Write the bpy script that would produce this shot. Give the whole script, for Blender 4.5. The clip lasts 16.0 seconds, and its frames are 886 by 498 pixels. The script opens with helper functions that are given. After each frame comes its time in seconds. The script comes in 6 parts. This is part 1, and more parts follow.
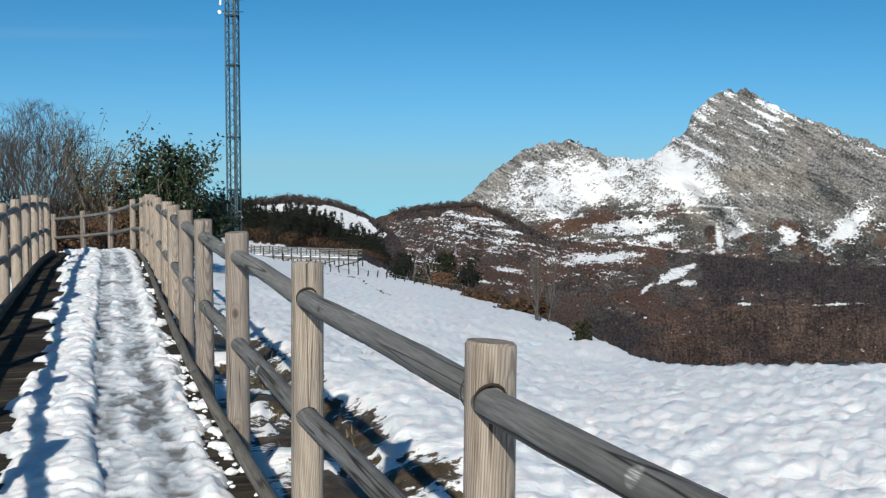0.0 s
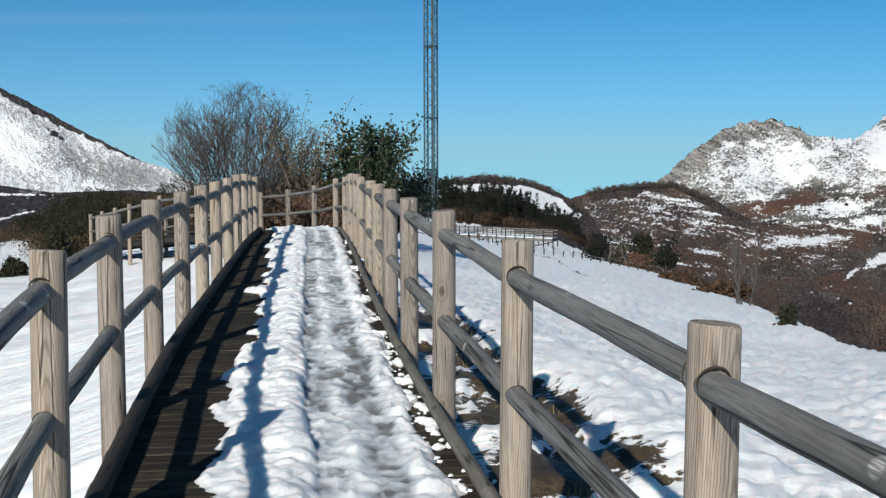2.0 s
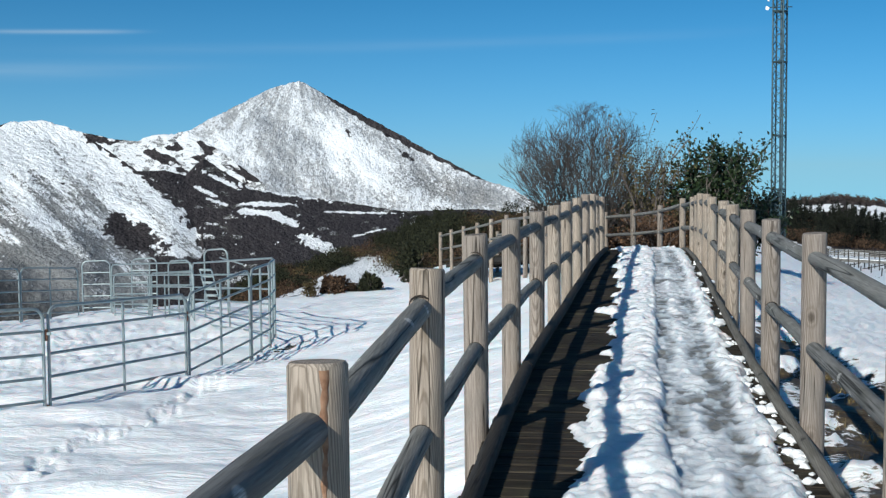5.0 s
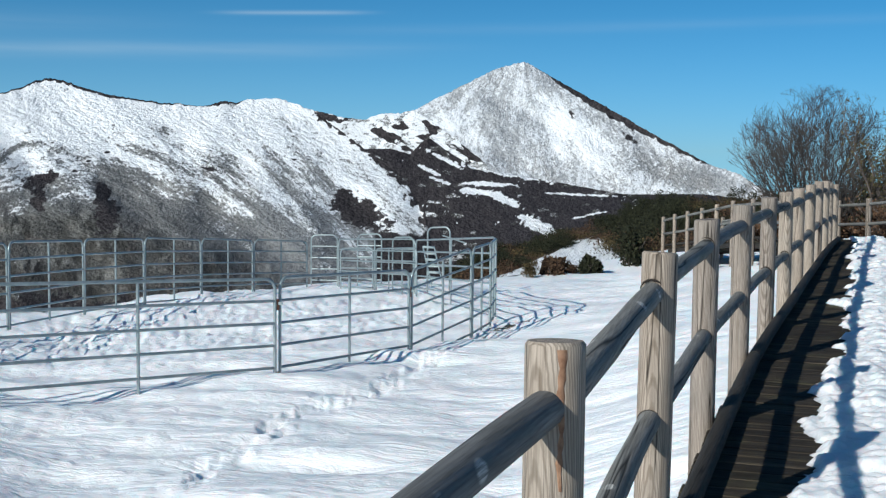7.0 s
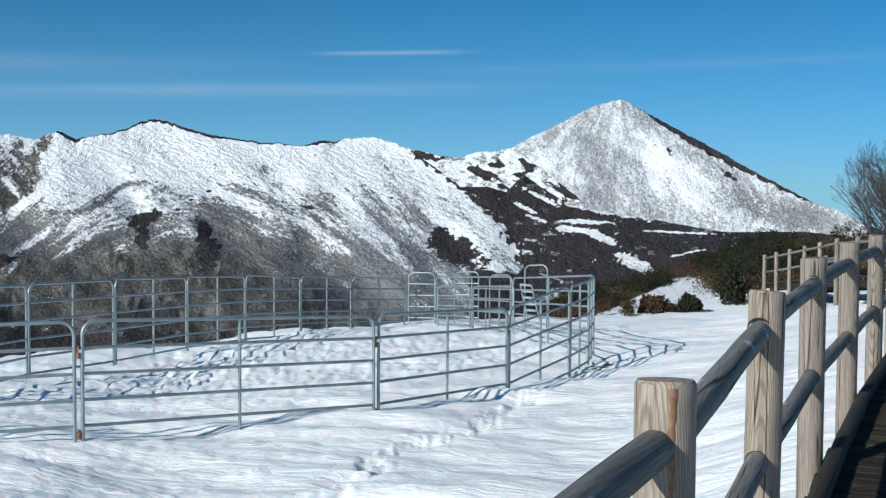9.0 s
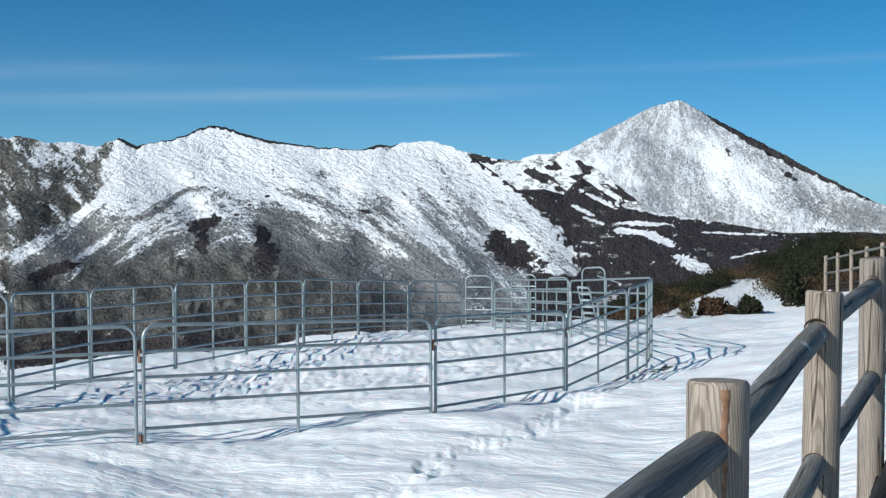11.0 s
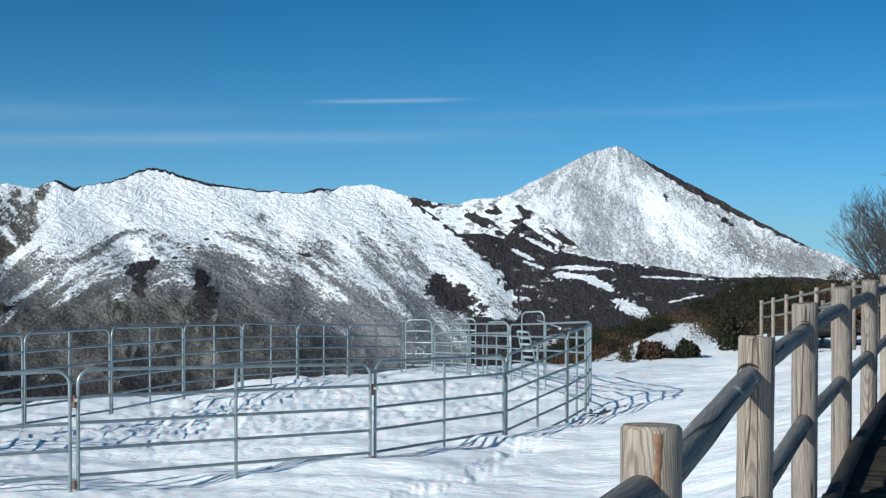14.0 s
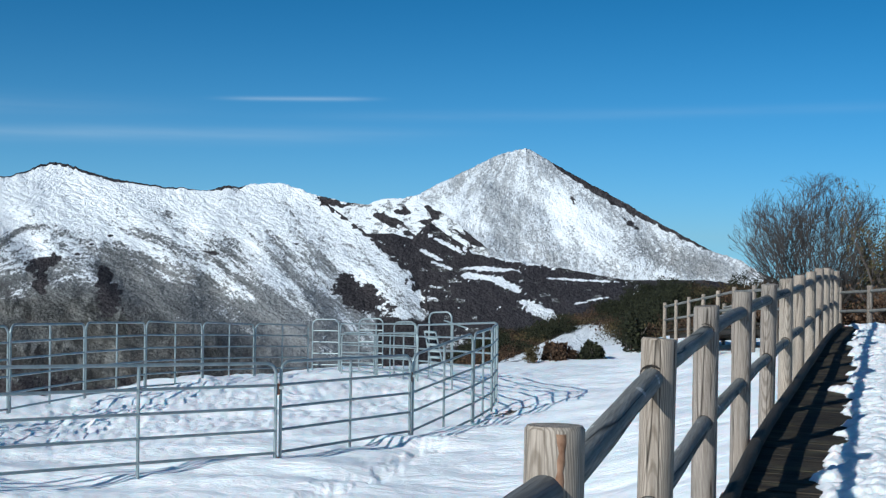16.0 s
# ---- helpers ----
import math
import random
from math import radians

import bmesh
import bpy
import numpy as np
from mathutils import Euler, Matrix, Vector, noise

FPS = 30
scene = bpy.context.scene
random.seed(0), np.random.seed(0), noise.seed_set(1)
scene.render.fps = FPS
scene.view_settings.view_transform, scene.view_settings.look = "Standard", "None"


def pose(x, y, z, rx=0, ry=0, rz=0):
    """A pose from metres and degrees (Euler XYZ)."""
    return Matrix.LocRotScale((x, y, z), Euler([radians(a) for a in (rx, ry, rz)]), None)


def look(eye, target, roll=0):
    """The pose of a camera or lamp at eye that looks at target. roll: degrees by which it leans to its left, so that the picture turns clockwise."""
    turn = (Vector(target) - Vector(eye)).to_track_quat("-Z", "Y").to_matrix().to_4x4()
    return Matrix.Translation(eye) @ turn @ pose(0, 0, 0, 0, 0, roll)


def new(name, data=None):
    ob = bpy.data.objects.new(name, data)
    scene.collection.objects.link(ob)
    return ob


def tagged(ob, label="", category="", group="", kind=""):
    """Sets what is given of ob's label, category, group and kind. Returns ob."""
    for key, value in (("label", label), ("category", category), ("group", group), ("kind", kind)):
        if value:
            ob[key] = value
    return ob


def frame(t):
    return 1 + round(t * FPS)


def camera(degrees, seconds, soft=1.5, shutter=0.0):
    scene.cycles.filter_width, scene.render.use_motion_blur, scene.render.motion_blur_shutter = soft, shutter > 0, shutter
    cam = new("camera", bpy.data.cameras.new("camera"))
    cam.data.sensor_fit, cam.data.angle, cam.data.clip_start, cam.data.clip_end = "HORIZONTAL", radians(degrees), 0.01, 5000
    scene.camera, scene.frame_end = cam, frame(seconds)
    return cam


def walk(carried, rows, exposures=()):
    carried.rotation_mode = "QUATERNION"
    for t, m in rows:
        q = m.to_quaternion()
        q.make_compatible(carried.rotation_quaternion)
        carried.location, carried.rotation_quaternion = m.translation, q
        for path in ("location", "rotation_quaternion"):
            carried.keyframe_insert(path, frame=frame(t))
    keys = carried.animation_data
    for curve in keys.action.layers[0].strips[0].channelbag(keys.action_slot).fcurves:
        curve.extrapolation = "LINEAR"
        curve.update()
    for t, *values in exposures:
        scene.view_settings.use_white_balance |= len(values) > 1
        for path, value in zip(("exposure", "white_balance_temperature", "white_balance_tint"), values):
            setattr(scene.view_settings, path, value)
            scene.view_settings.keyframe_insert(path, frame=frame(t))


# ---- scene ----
cam = camera(39.03, 16.0, soft=1.3)
# seconds, place, tilt, roll, yaw
ROWS = [
    (0.0, 0.012, 0.127, 1.480, 86.16, 0.08, -14.93),
    (0.5, -0.001, 0.136, 1.479, 85.88, -0.02, -13.13),
    (1.0, -0.021, 0.143, 1.479, 86.01, 0.07, -10.72),
    (1.5, -0.034, 0.152, 1.479, 85.88, 0.41, -7.89),
    (2.0, -0.048, 0.160, 1.473, 85.27, 0.13, -6.02),
    (2.5, -0.063, 0.170, 1.474, 85.51, 0.82, -3.39),
    (3.0, -0.086, 0.184, 1.471, 85.58, 0.52, -1.94),
    (3.5, -0.111, 0.204, 1.474, 85.99, 0.38, 1.99),
    (4.0, -0.134, 0.204, 1.478, 86.28, 0.17, 4.61),
    (4.5, -0.159, 0.202, 1.479, 86.27, 0.53, 7.37),
    (5.0, -0.169, 0.201, 1.479, 86.24, 0.44, 9.47),
    (7.5, -0.219, 0.183, 1.475, 85.49, -0.66, 20.75),
    (8.0, -0.220, 0.178, 1.476, 86.14, -0.59, 21.05),
    (8.5, -0.225, 0.166, 1.476, 86.60, -0.30, 22.41),
    (9.0, -0.232, 0.157, 1.477, 87.07, -0.40, 24.00),
    (9.5, -0.236, 0.151, 1.477, 86.81, -0.63, 25.40),
    (10.0, -0.229, 0.150, 1.475, 87.14, -0.13, 27.03),
    (12.5, -0.202, 0.148, 1.476, 87.57, 0.53, 25.75),
    (13.0, -0.201, 0.140, 1.479, 88.55, 0.32, 26.25),
    (13.5, -0.199, 0.134, 1.476, 89.05, 0.33, 25.18),
    (14.0, -0.195, 0.128, 1.481, 89.22, -0.13, 23.88),
    (14.5, -0.196, 0.119, 1.483, 89.64, -0.39, 22.86),
    (15.0, -0.198, 0.119, 1.483, 89.64, -0.61, 21.38),
    (15.5, -0.195, 0.126, 1.483, 89.83, -0.88, 19.79),
    (16.0, -0.193, 0.130, 1.481, 89.26, -0.88, 19.69),
]
walk(cam, [(t, pose(x, y, z, rx, ry, rz)) for t, x, y, z, rx, ry, rz in ROWS], [(0.0, 0.04, 6680, 8), (2.5, 0.04, 6680, 8), (4.5, 0.0, 6400, 6), (7.5, 0.0, 6280, 6), (10.0, 0.0, 6240, 6), (12.5, 0.0, 6220, 6), (14.0, 0.0, 6150, 5), (14.5, -0.03, 5950, 5), (16.0, -0.03, 5950, 5)])

# ---- light ----
SUN_AZ, SUN_EL = radians(-158.5), radians(26.5)
world = bpy.data.worlds.new("world")
scene.world = world
world.use_nodes = True
wn, wl = world.node_tree.nodes, world.node_tree.links
wn.clear()
w_out = wn.new("ShaderNodeOutputWorld")
w_bg = wn.new("ShaderNodeBackground")
w_sky = wn.new("ShaderNodeTexSky")
w_sky.sky_type, w_sky.sun_disc = "NISHITA", False
w_sky.sun_elevation, w_sky.sun_rotation = SUN_EL, SUN_AZ
w_sky.altitude, w_sky.air_density, w_sky.dust_density, w_sky.ozone_density = 1400, 1.0, 0.3, 2.5
w_bg.inputs["Strength"].default_value = 0.087
# thin high air: the deep blue of a mountain sky reaches low towards the horizon
w_tc, w_map = wn.new("ShaderNodeTexCoord"), wn.new("ShaderNodeMapping")
w_map.inputs["Scale"].default_value = (1, 1, 1.5)
w_map.inputs["Location"].default_value = (0, 0, 0.16)
wl.new(w_tc.outputs["Generated"], w_map.inputs["Vector"])
wl.new(w_map.outputs[0], w_sky.inputs["Vector"])
w_gam, w_tint = wn.new("ShaderNodeGamma"), wn.new("ShaderNodeMix")
w_gam.inputs["Gamma"].default_value = 1.25
w_tint.data_type, w_tint.blend_type = "RGBA", "MULTIPLY"
w_tint.inputs[0].default_value = 1.0
wl.new(w_sky.outputs[0], w_gam.inputs["Color"])
wl.new(w_gam.outputs[0], w_tint.inputs[6])
# the sky pales round the sun
w_dot, w_near, w_pale = wn.new("ShaderNodeVectorMath"), wn.new("ShaderNodeMapRange"), wn.new("ShaderNodeMix")
w_dot.operation = "DOT_PRODUCT"
w_dot.inputs[1].default_value = (math.sin(SUN_AZ) * math.cos(SUN_EL), math.cos(SUN_AZ) * math.cos(SUN_EL), math.sin(SUN_EL))
wl.new(w_tc.outputs["Generated"], w_dot.inputs[0])
w_near.interpolation_type = "SMOOTHSTEP"
w_near.inputs["From Min"].default_value, w_near.inputs["From Max"].default_value = -0.05, 0.9
wl.new(w_dot.outputs["Value"], w_near.inputs["Value"])
w_pale.data_type = "RGBA"
wl.new(w_near.outputs[0], w_pale.inputs[0])
w_pale.inputs[6].default_value = (0.14, 0.90, 1.035, 1)
w_pale.inputs[7].default_value = (0.80, 1.0, 1.0, 1)
wl.new(w_pale.outputs[2], w_tint.inputs[7])


def w_math(op, a, c=0.0):
    n = wn.new("ShaderNodeMath")
    n.operation = op
    for s, v in zip(n.inputs, (a, c)):
        if hasattr(v, "node"):
            wl.new(v, s)
        else:
            s.default_value = v
    return n.outputs[0]


# wisps of high cloud: long level streaks
w_sep = wn.new("ShaderNodeSeparateXYZ")
wl.new(w_tc.outputs["Generated"], w_sep.inputs[0])
w_az = w_math("ARCTAN2", w_sep.outputs[0], w_sep.outputs[1])
w_comb = wn.new("ShaderNodeCombineXYZ")
wl.new(w_math("MULTIPLY", w_az, 7.0), w_comb.inputs[0])
wl.new(w_math("MULTIPLY", w_sep.outputs[2], 110.0), w_comb.inputs[1])
w_noise = wn.new("ShaderNodeTexNoise")
w_noise.inputs["Scale"].default_value, w_noise.inputs["Detail"].default_value = 1.0, 4.0
wl.new(w_comb.outputs[0], w_noise.inputs["Vector"])
cloud = 0.0
for az0, width, z0, thick, dense in ((-0.46, 0.055, 0.104, 0.0016, 0.24), (-0.62, 0.24, 0.072, 0.0060, 0.15), (-0.80, 0.22, 0.088, 0.008, 0.09), (-0.20, 0.25, 0.096, 0.004, 0.06)):
    da = w_math("DIVIDE", w_math("SUBTRACT", w_az, az0), width)
    tilt = w_math("MULTIPLY", w_math("SUBTRACT", w_az, az0), 0.022)
    dz = w_math("DIVIDE", w_math("SUBTRACT", w_math("SUBTRACT", w_sep.outputs[2], z0), tilt), thick)
    bell = w_math("POWER", 2.718, w_math("MULTIPLY", w_math("ADD", w_math("POWER", w_math("ABSOLUTE", da), 4.0), w_math("MULTIPLY", dz, dz)), -1.0))
    cloud = w_math("ADD", cloud, w_math("MULTIPLY", bell, w_math("MULTIPLY", w_noise.outputs["Fac"], dense * 1.8)))
w_haze = wn.new("ShaderNodeMix")
w_haze.data_type = "RGBA"
wl.new(w_math("MULTIPLY", w_math("POWER", 2.718, w_math("MULTIPLY", w_math("MAXIMUM", w_sep.outputs[2], 0.0), -15.0)), 0.76), w_haze.inputs[0])
wl.new(w_tint.outputs[2], w_haze.inputs[6])
w_haze.inputs[7].default_value = (3.9, 6.2, 6.75, 1)
w_cloud = wn.new("ShaderNodeMix")
w_cloud.data_type = "RGBA"
wl.new(cloud, w_cloud.inputs[0])
wl.new(w_haze.outputs[2], w_cloud.inputs[6])
w_cloud.inputs[7].default_value = (7.0, 8.3, 9.2, 1)
wl.new(w_cloud.outputs[2], w_bg.inputs["Color"])
wl.new(w_bg.outputs[0], w_out.inputs["Surface"])

sun = new("sun", bpy.data.lights.new("sun", "SUN"))
sun.data.energy, sun.data.angle, sun.data.color = 5.0, radians(0.53), (1.0, 0.972, 0.905)
to_sun = Vector((math.sin(SUN_AZ) * math.cos(SUN_EL), math.cos(SUN_AZ) * math.cos(SUN_EL), math.sin(SUN_EL)))
sun.matrix_world = look(to_sun * 50, (0, 0, 0))


# ---- small tools ----
def hash2(i, j, seed):
    h = (i.astype(np.int64) * 374761393 + j.astype(np.int64) * 668265263 + seed * 974634777) & 0x7FFFFFFF
    h = ((h ^ (h >> 13)) * 1274126177) & 0x7FFFFFFF
    return ((h ^ (h >> 16)) & 0xFFFF) / 65535.0


def vnoise(x, y, seed=0):
    """Smooth value noise, 0 to 1."""
    x, y = np.asarray(x, float), np.asarray(y, float)
    i, j = np.floor(x), np.floor(y)
    u, v = x - i, y - j
    u, v = u * u * u * (u * (6 * u - 15) + 10), v * v * v * (v * (6 * v - 15) + 10)
    a, b = hash2(i, j, seed), hash2(i + 1, j, seed)
    c, d = hash2(i, j + 1, seed), hash2(i + 1, j + 1, seed)
    return (a * (1 - u) + b * u) * (1 - v) + (c * (1 - u) + d * u) * v


def fbm(x, y, octaves=4, seed=0, gain=0.5):
    s, a, n = 0.0, 1.0, 0.0
    for k in range(octaves):
        s = s + a * vnoise(x * 2 ** k + 17.3 * k, y * 2 ** k - 9.1 * k, seed + k)
        n, a = n + a, a * gain
    return s / n


def ridged(x, y, octaves=5, seed=0, gain=0.55):
    s, a, n = 0.0, 1.0, 0.0
    for k in range(octaves):
        s = s + a * (1 - np.abs(2 * vnoise(x * 2 ** k + 5.7 * k, y * 2 ** k + 3.3 * k, seed + k) - 1))
        n, a = n + a, a * gain
    return s / n


def cells(x, y, seed=0):
    """Distance to the nearest of one loose point per unit square, and that point's own random number."""
    ix, iy = np.floor(x), np.floor(y)
    best, own = np.full(x.shape, 9.0), np.zeros(x.shape)
    for i in (-1, 0, 1):
        for j in (-1, 0, 1):
            px, py = ix + i + hash2(ix + i, iy + j, seed), iy + j + hash2(ix + i, iy + j, seed + 1)
            d = (x - px) ** 2 + (y - py) ** 2
            own = np.where(d < best, hash2(ix + i, iy + j, seed + 2), own)
            best = np.minimum(best, d)
    return np.sqrt(best), own


def smooth(a, b, x):
    t = np.clip((np.asarray(x, float) - a) / (b - a), 0, 1)
    return t * t * (3 - 2 * t)


def curve_at(pairs, x):
    """Piecewise linear through (x, y) pairs."""
    return np.interp(x, [p[0] for p in pairs], [p[1] for p in pairs])


class Shape:
    """Collects vertices and faces of one mesh."""

    def __init__(self):
        self.v, self.f = [], []

    def tube(self, pts, radii, sides=8, caps=True, wob=0.0, rng=None):
        pts = [Vector(p) for p in pts]
        base, n = len(self.v), len(pts)
        ref = None
        for i, p in enumerate(pts):
            d = (pts[min(i + 1, n - 1)] - pts[max(i - 1, 0)]).normalized()
            if ref is None:
                ref = d.orthogonal().normalized()
            ref = (ref - d * ref.dot(d)).normalized()
            side = d.cross(ref)
            r = radii[i] if hasattr(radii, "__len__") else radii
            for k in range(sides):
                a = 2 * math.pi * k / sides
                rr = r * (1 + (rng.uniform(-wob, wob) if rng else 0))
                self.v.append(p + (ref * math.cos(a) + side * math.sin(a)) * rr)
        for i in range(n - 1):
            for k in range(sides):
                a, b = base + i * sides + k, base + i * sides + (k + 1) % sides
                self.f.append((a, b, b + sides, a + sides))
        if caps:
            self.f.append(tuple(base + k for k in reversed(range(sides))))
            self.f.append(tuple(base + (n - 1) * sides + k for k in range(sides)))
        return self

    def box(self, lo, hi, m=None):
        base = len(self.v)
        for z in (lo[2], hi[2]):
            for x, y in ((lo[0], lo[1]), (hi[0], lo[1]), (hi[0], hi[1]), (lo[0], hi[1])):
                p = Vector((x, y, z))
                self.v.append(m @ p if m else p)
        for q in ((3, 2, 1, 0), (4, 5, 6, 7), (0, 1, 5, 4), (1, 2, 6, 5), (2, 3, 7, 6), (3, 0, 4, 7)):
            self.f.append(tuple(base + k for k in q))
        return self

    def mesh(self, name, mat, shade=True):
        me = bpy.data.meshes.new(name)
        me.from_pydata([tuple(p) for p in self.v], [], self.f)
        me.materials.append(mat)
        if shade:
            me.shade_smooth()
            me.set_sharp_from_angle(angle=0.75)
        me.update()
        return me


def part(name, shape, mat, parent=None, label="", shade=True, m=None):
    me = shape if isinstance(shape, bpy.types.Mesh) else shape.mesh(name, mat, shade)
    ob = new(name, me)
    ob.parent = parent
    if m is not None:
        ob.matrix_basis = m
    return tagged(ob, label)


def thing(name, label, category, group="", kind="", at=(0, 0, 0)):
    ob = new(name)
    ob.empty_display_size = 0.2
    ob.location = at
    return tagged(ob, label, category, group, kind)


def grid_mesh(name, xyz, mat, attrs=None, keep=None):
    """A sheet from an array of rows x columns x 3."""
    rows, cols = xyz.shape[:2]
    idx = np.arange(rows * cols).reshape(rows, cols)
    q = np.stack([idx[:-1, :-1], idx[:-1, 1:], idx[1:, 1:], idx[1:, :-1]], -1).reshape(-1, 4)
    if keep is not None:
        k = keep.reshape(-1)
        q = q[k[q].any(1)]
        used = np.unique(q)
        remap = np.zeros(rows * cols, np.int64)
        remap[used] = np.arange(len(used))
        q = remap[q]
    else:
        used = np.arange(rows * cols)
    flat = xyz.reshape(-1, 3)[used]
    me = bpy.data.meshes.new(name)
    me.vertices.add(len(flat))
    me.vertices.foreach_set("co", flat.astype(np.float32).ravel())
    me.loops.add(q.size)
    me.loops.foreach_set("vertex_index", q.astype(np.int32).ravel())
    me.polygons.add(len(q))
    me.polygons.foreach_set("loop_start", np.arange(0, q.size, 4, dtype=np.int32))
    for key, val in (attrs or {}).items():
        at = me.attributes.new(key, "FLOAT", "POINT")
        at.data.foreach_set("value", np.broadcast_to(val, (rows, cols)).reshape(-1)[used].astype(np.float32))
    me.materials.append(mat)
    me.update(calc_edges=True)
    me.validate()
    me.shade_smooth()
    return me


# ---- materials ----
class Mat:
    """A small writer of node materials."""

    def __init__(self, name, rough=0.7, metal=0.0, spec=0.5):
        self.m = bpy.data.materials.new(name)
        self.m.use_nodes = True
        self.t = self.m.node_tree
        self.b = self.t.nodes["Principled BSDF"]
        self.b.inputs["Roughness"].default_value = rough
        self.b.inputs["Metallic"].default_value = metal
        self.b.inputs["Specular IOR Level"].default_value = spec

    def translucent(self, weight, scale):
        """Light that wanders a little way inside, as in snow."""
        self.b.inputs["Subsurface Weight"].default_value = weight
        self.b.inputs["Subsurface Radius"].default_value = (0.6, 0.9, 1.0)
        self.b.inputs["Subsurface Scale"].default_value = scale
        return self

    def put(self, socket, value):
        if hasattr(value, "node"):
            self.t.links.new(value, socket)
        else:
            socket.default_value = value

    def coord(self, scale=(1, 1, 1), kind="Object"):
        c, mp = self.t.nodes.new("ShaderNodeTexCoord"), self.t.nodes.new("ShaderNodeMapping")
        mp.inputs["Scale"].default_value = scale
        self.t.links.new(c.outputs[kind], mp.inputs["Vector"])
        return mp.outputs[0]

    def shifted(self, scale=(1, 1, 1), by=(37.0, 91.0, 53.0)):
        """Object coordinates, moved by the object's own random number."""
        c, mp = self.t.nodes.new("ShaderNodeTexCoord"), self.t.nodes.new("ShaderNodeMapping")
        mp.inputs["Scale"].default_value = scale
        self.t.links.new(c.outputs["Object"], mp.inputs["Vector"])
        s = self.t.nodes.new("ShaderNodeVectorMath")
        s.operation = "SCALE"
        s.inputs[0].default_value = by
        self.t.links.new(self.random(), s.inputs["Scale"])
        self.t.links.new(s.outputs[0], mp.inputs["Location"])
        return mp.outputs[0]

    def random(self):
        return self.t.nodes.new("ShaderNodeObjectInfo").outputs["Random"]

    def island(self):
        return self.t.nodes.new("ShaderNodeNewGeometry").outputs["Random Per Island"]

    def attr(self, name):
        a = self.t.nodes.new("ShaderNodeAttribute")
        a.attribute_name = name
        return a.outputs["Fac"]

    def noise(self, vec, scale=1.0, detail=4.0, rough=0.55, dist=0.0):
        n = self.t.nodes.new("ShaderNodeTexNoise")
        n.inputs["Scale"].default_value, n.inputs["Detail"].default_value = scale, detail
        n.inputs["Roughness"].default_value, n.inputs["Distortion"].default_value = rough, dist
        self.t.links.new(vec, n.inputs["Vector"])
        return n.outputs["Fac"]

    def voronoi(self, vec, scale=1.0, out="Distance"):
        n = self.t.nodes.new("ShaderNodeTexVoronoi")
        n.inputs["Scale"].default_value = scale
        self.t.links.new(vec, n.inputs["Vector"])
        return n.outputs[out]

    def wave(self, vec, scale, dist=0.0, axis="X", profile="SIN"):
        n = self.t.nodes.new("ShaderNodeTexWave")
        n.bands_direction, n.wave_profile = axis, profile
        n.inputs["Scale"].default_value, n.inputs["Distortion"].default_value = scale, dist
        self.t.links.new(vec, n.inputs["Vector"])
        return n.outputs["Fac"]

    def ramp(self, fac, *stops):
        r = self.t.nodes.new("ShaderNodeValToRGB")
        e = r.color_ramp.elements
        while len(e) < len(stops):
            e.new(0.5)
        for k, (p, c) in zip(e, stops):
            k.position = p
            k.color = (*c, 1) if hasattr(c, "__len__") else (c, c, c, 1)
        self.put(r.inputs[0], fac)
        return r.outputs[0]

    def mix(self, fac, a, b, mode="MIX"):
        n = self.t.nodes.new("ShaderNodeMix")
        n.data_type, n.blend_type = "RGBA", mode
        self.put(n.inputs[0], fac)
        for s, v in ((n.inputs[6], a), (n.inputs[7], b)):
            self.put(s, v if hasattr(v, "node") else (*v, 1))
        return n.outputs[2]

    def math(self, op, a, b=0.0, clamp=False):
        n = self.t.nodes.new("ShaderNodeMath")
        n.operation, n.use_clamp = op, clamp
        self.put(n.inputs[0], a)
        self.put(n.inputs[1], b)
        return n.outputs[0]

    def color(self, value):
        self.put(self.b.inputs["Base Color"], value if hasattr(value, "node") else (*value, 1))
        return self

    def bump(self, height, strength=0.3, distance=0.01):
        n = self.t.nodes.new("ShaderNodeBump")
        n.inputs["Strength"].default_value, n.inputs["Distance"].default_value = strength, distance
        self.put(n.inputs["Height"], height)
        old = self.b.inputs["Normal"].links
        if old:
            self.t.links.new(old[0].from_socket, n.inputs["Normal"])
        self.t.links.new(n.outputs[0], self.b.inputs["Normal"])
        return self


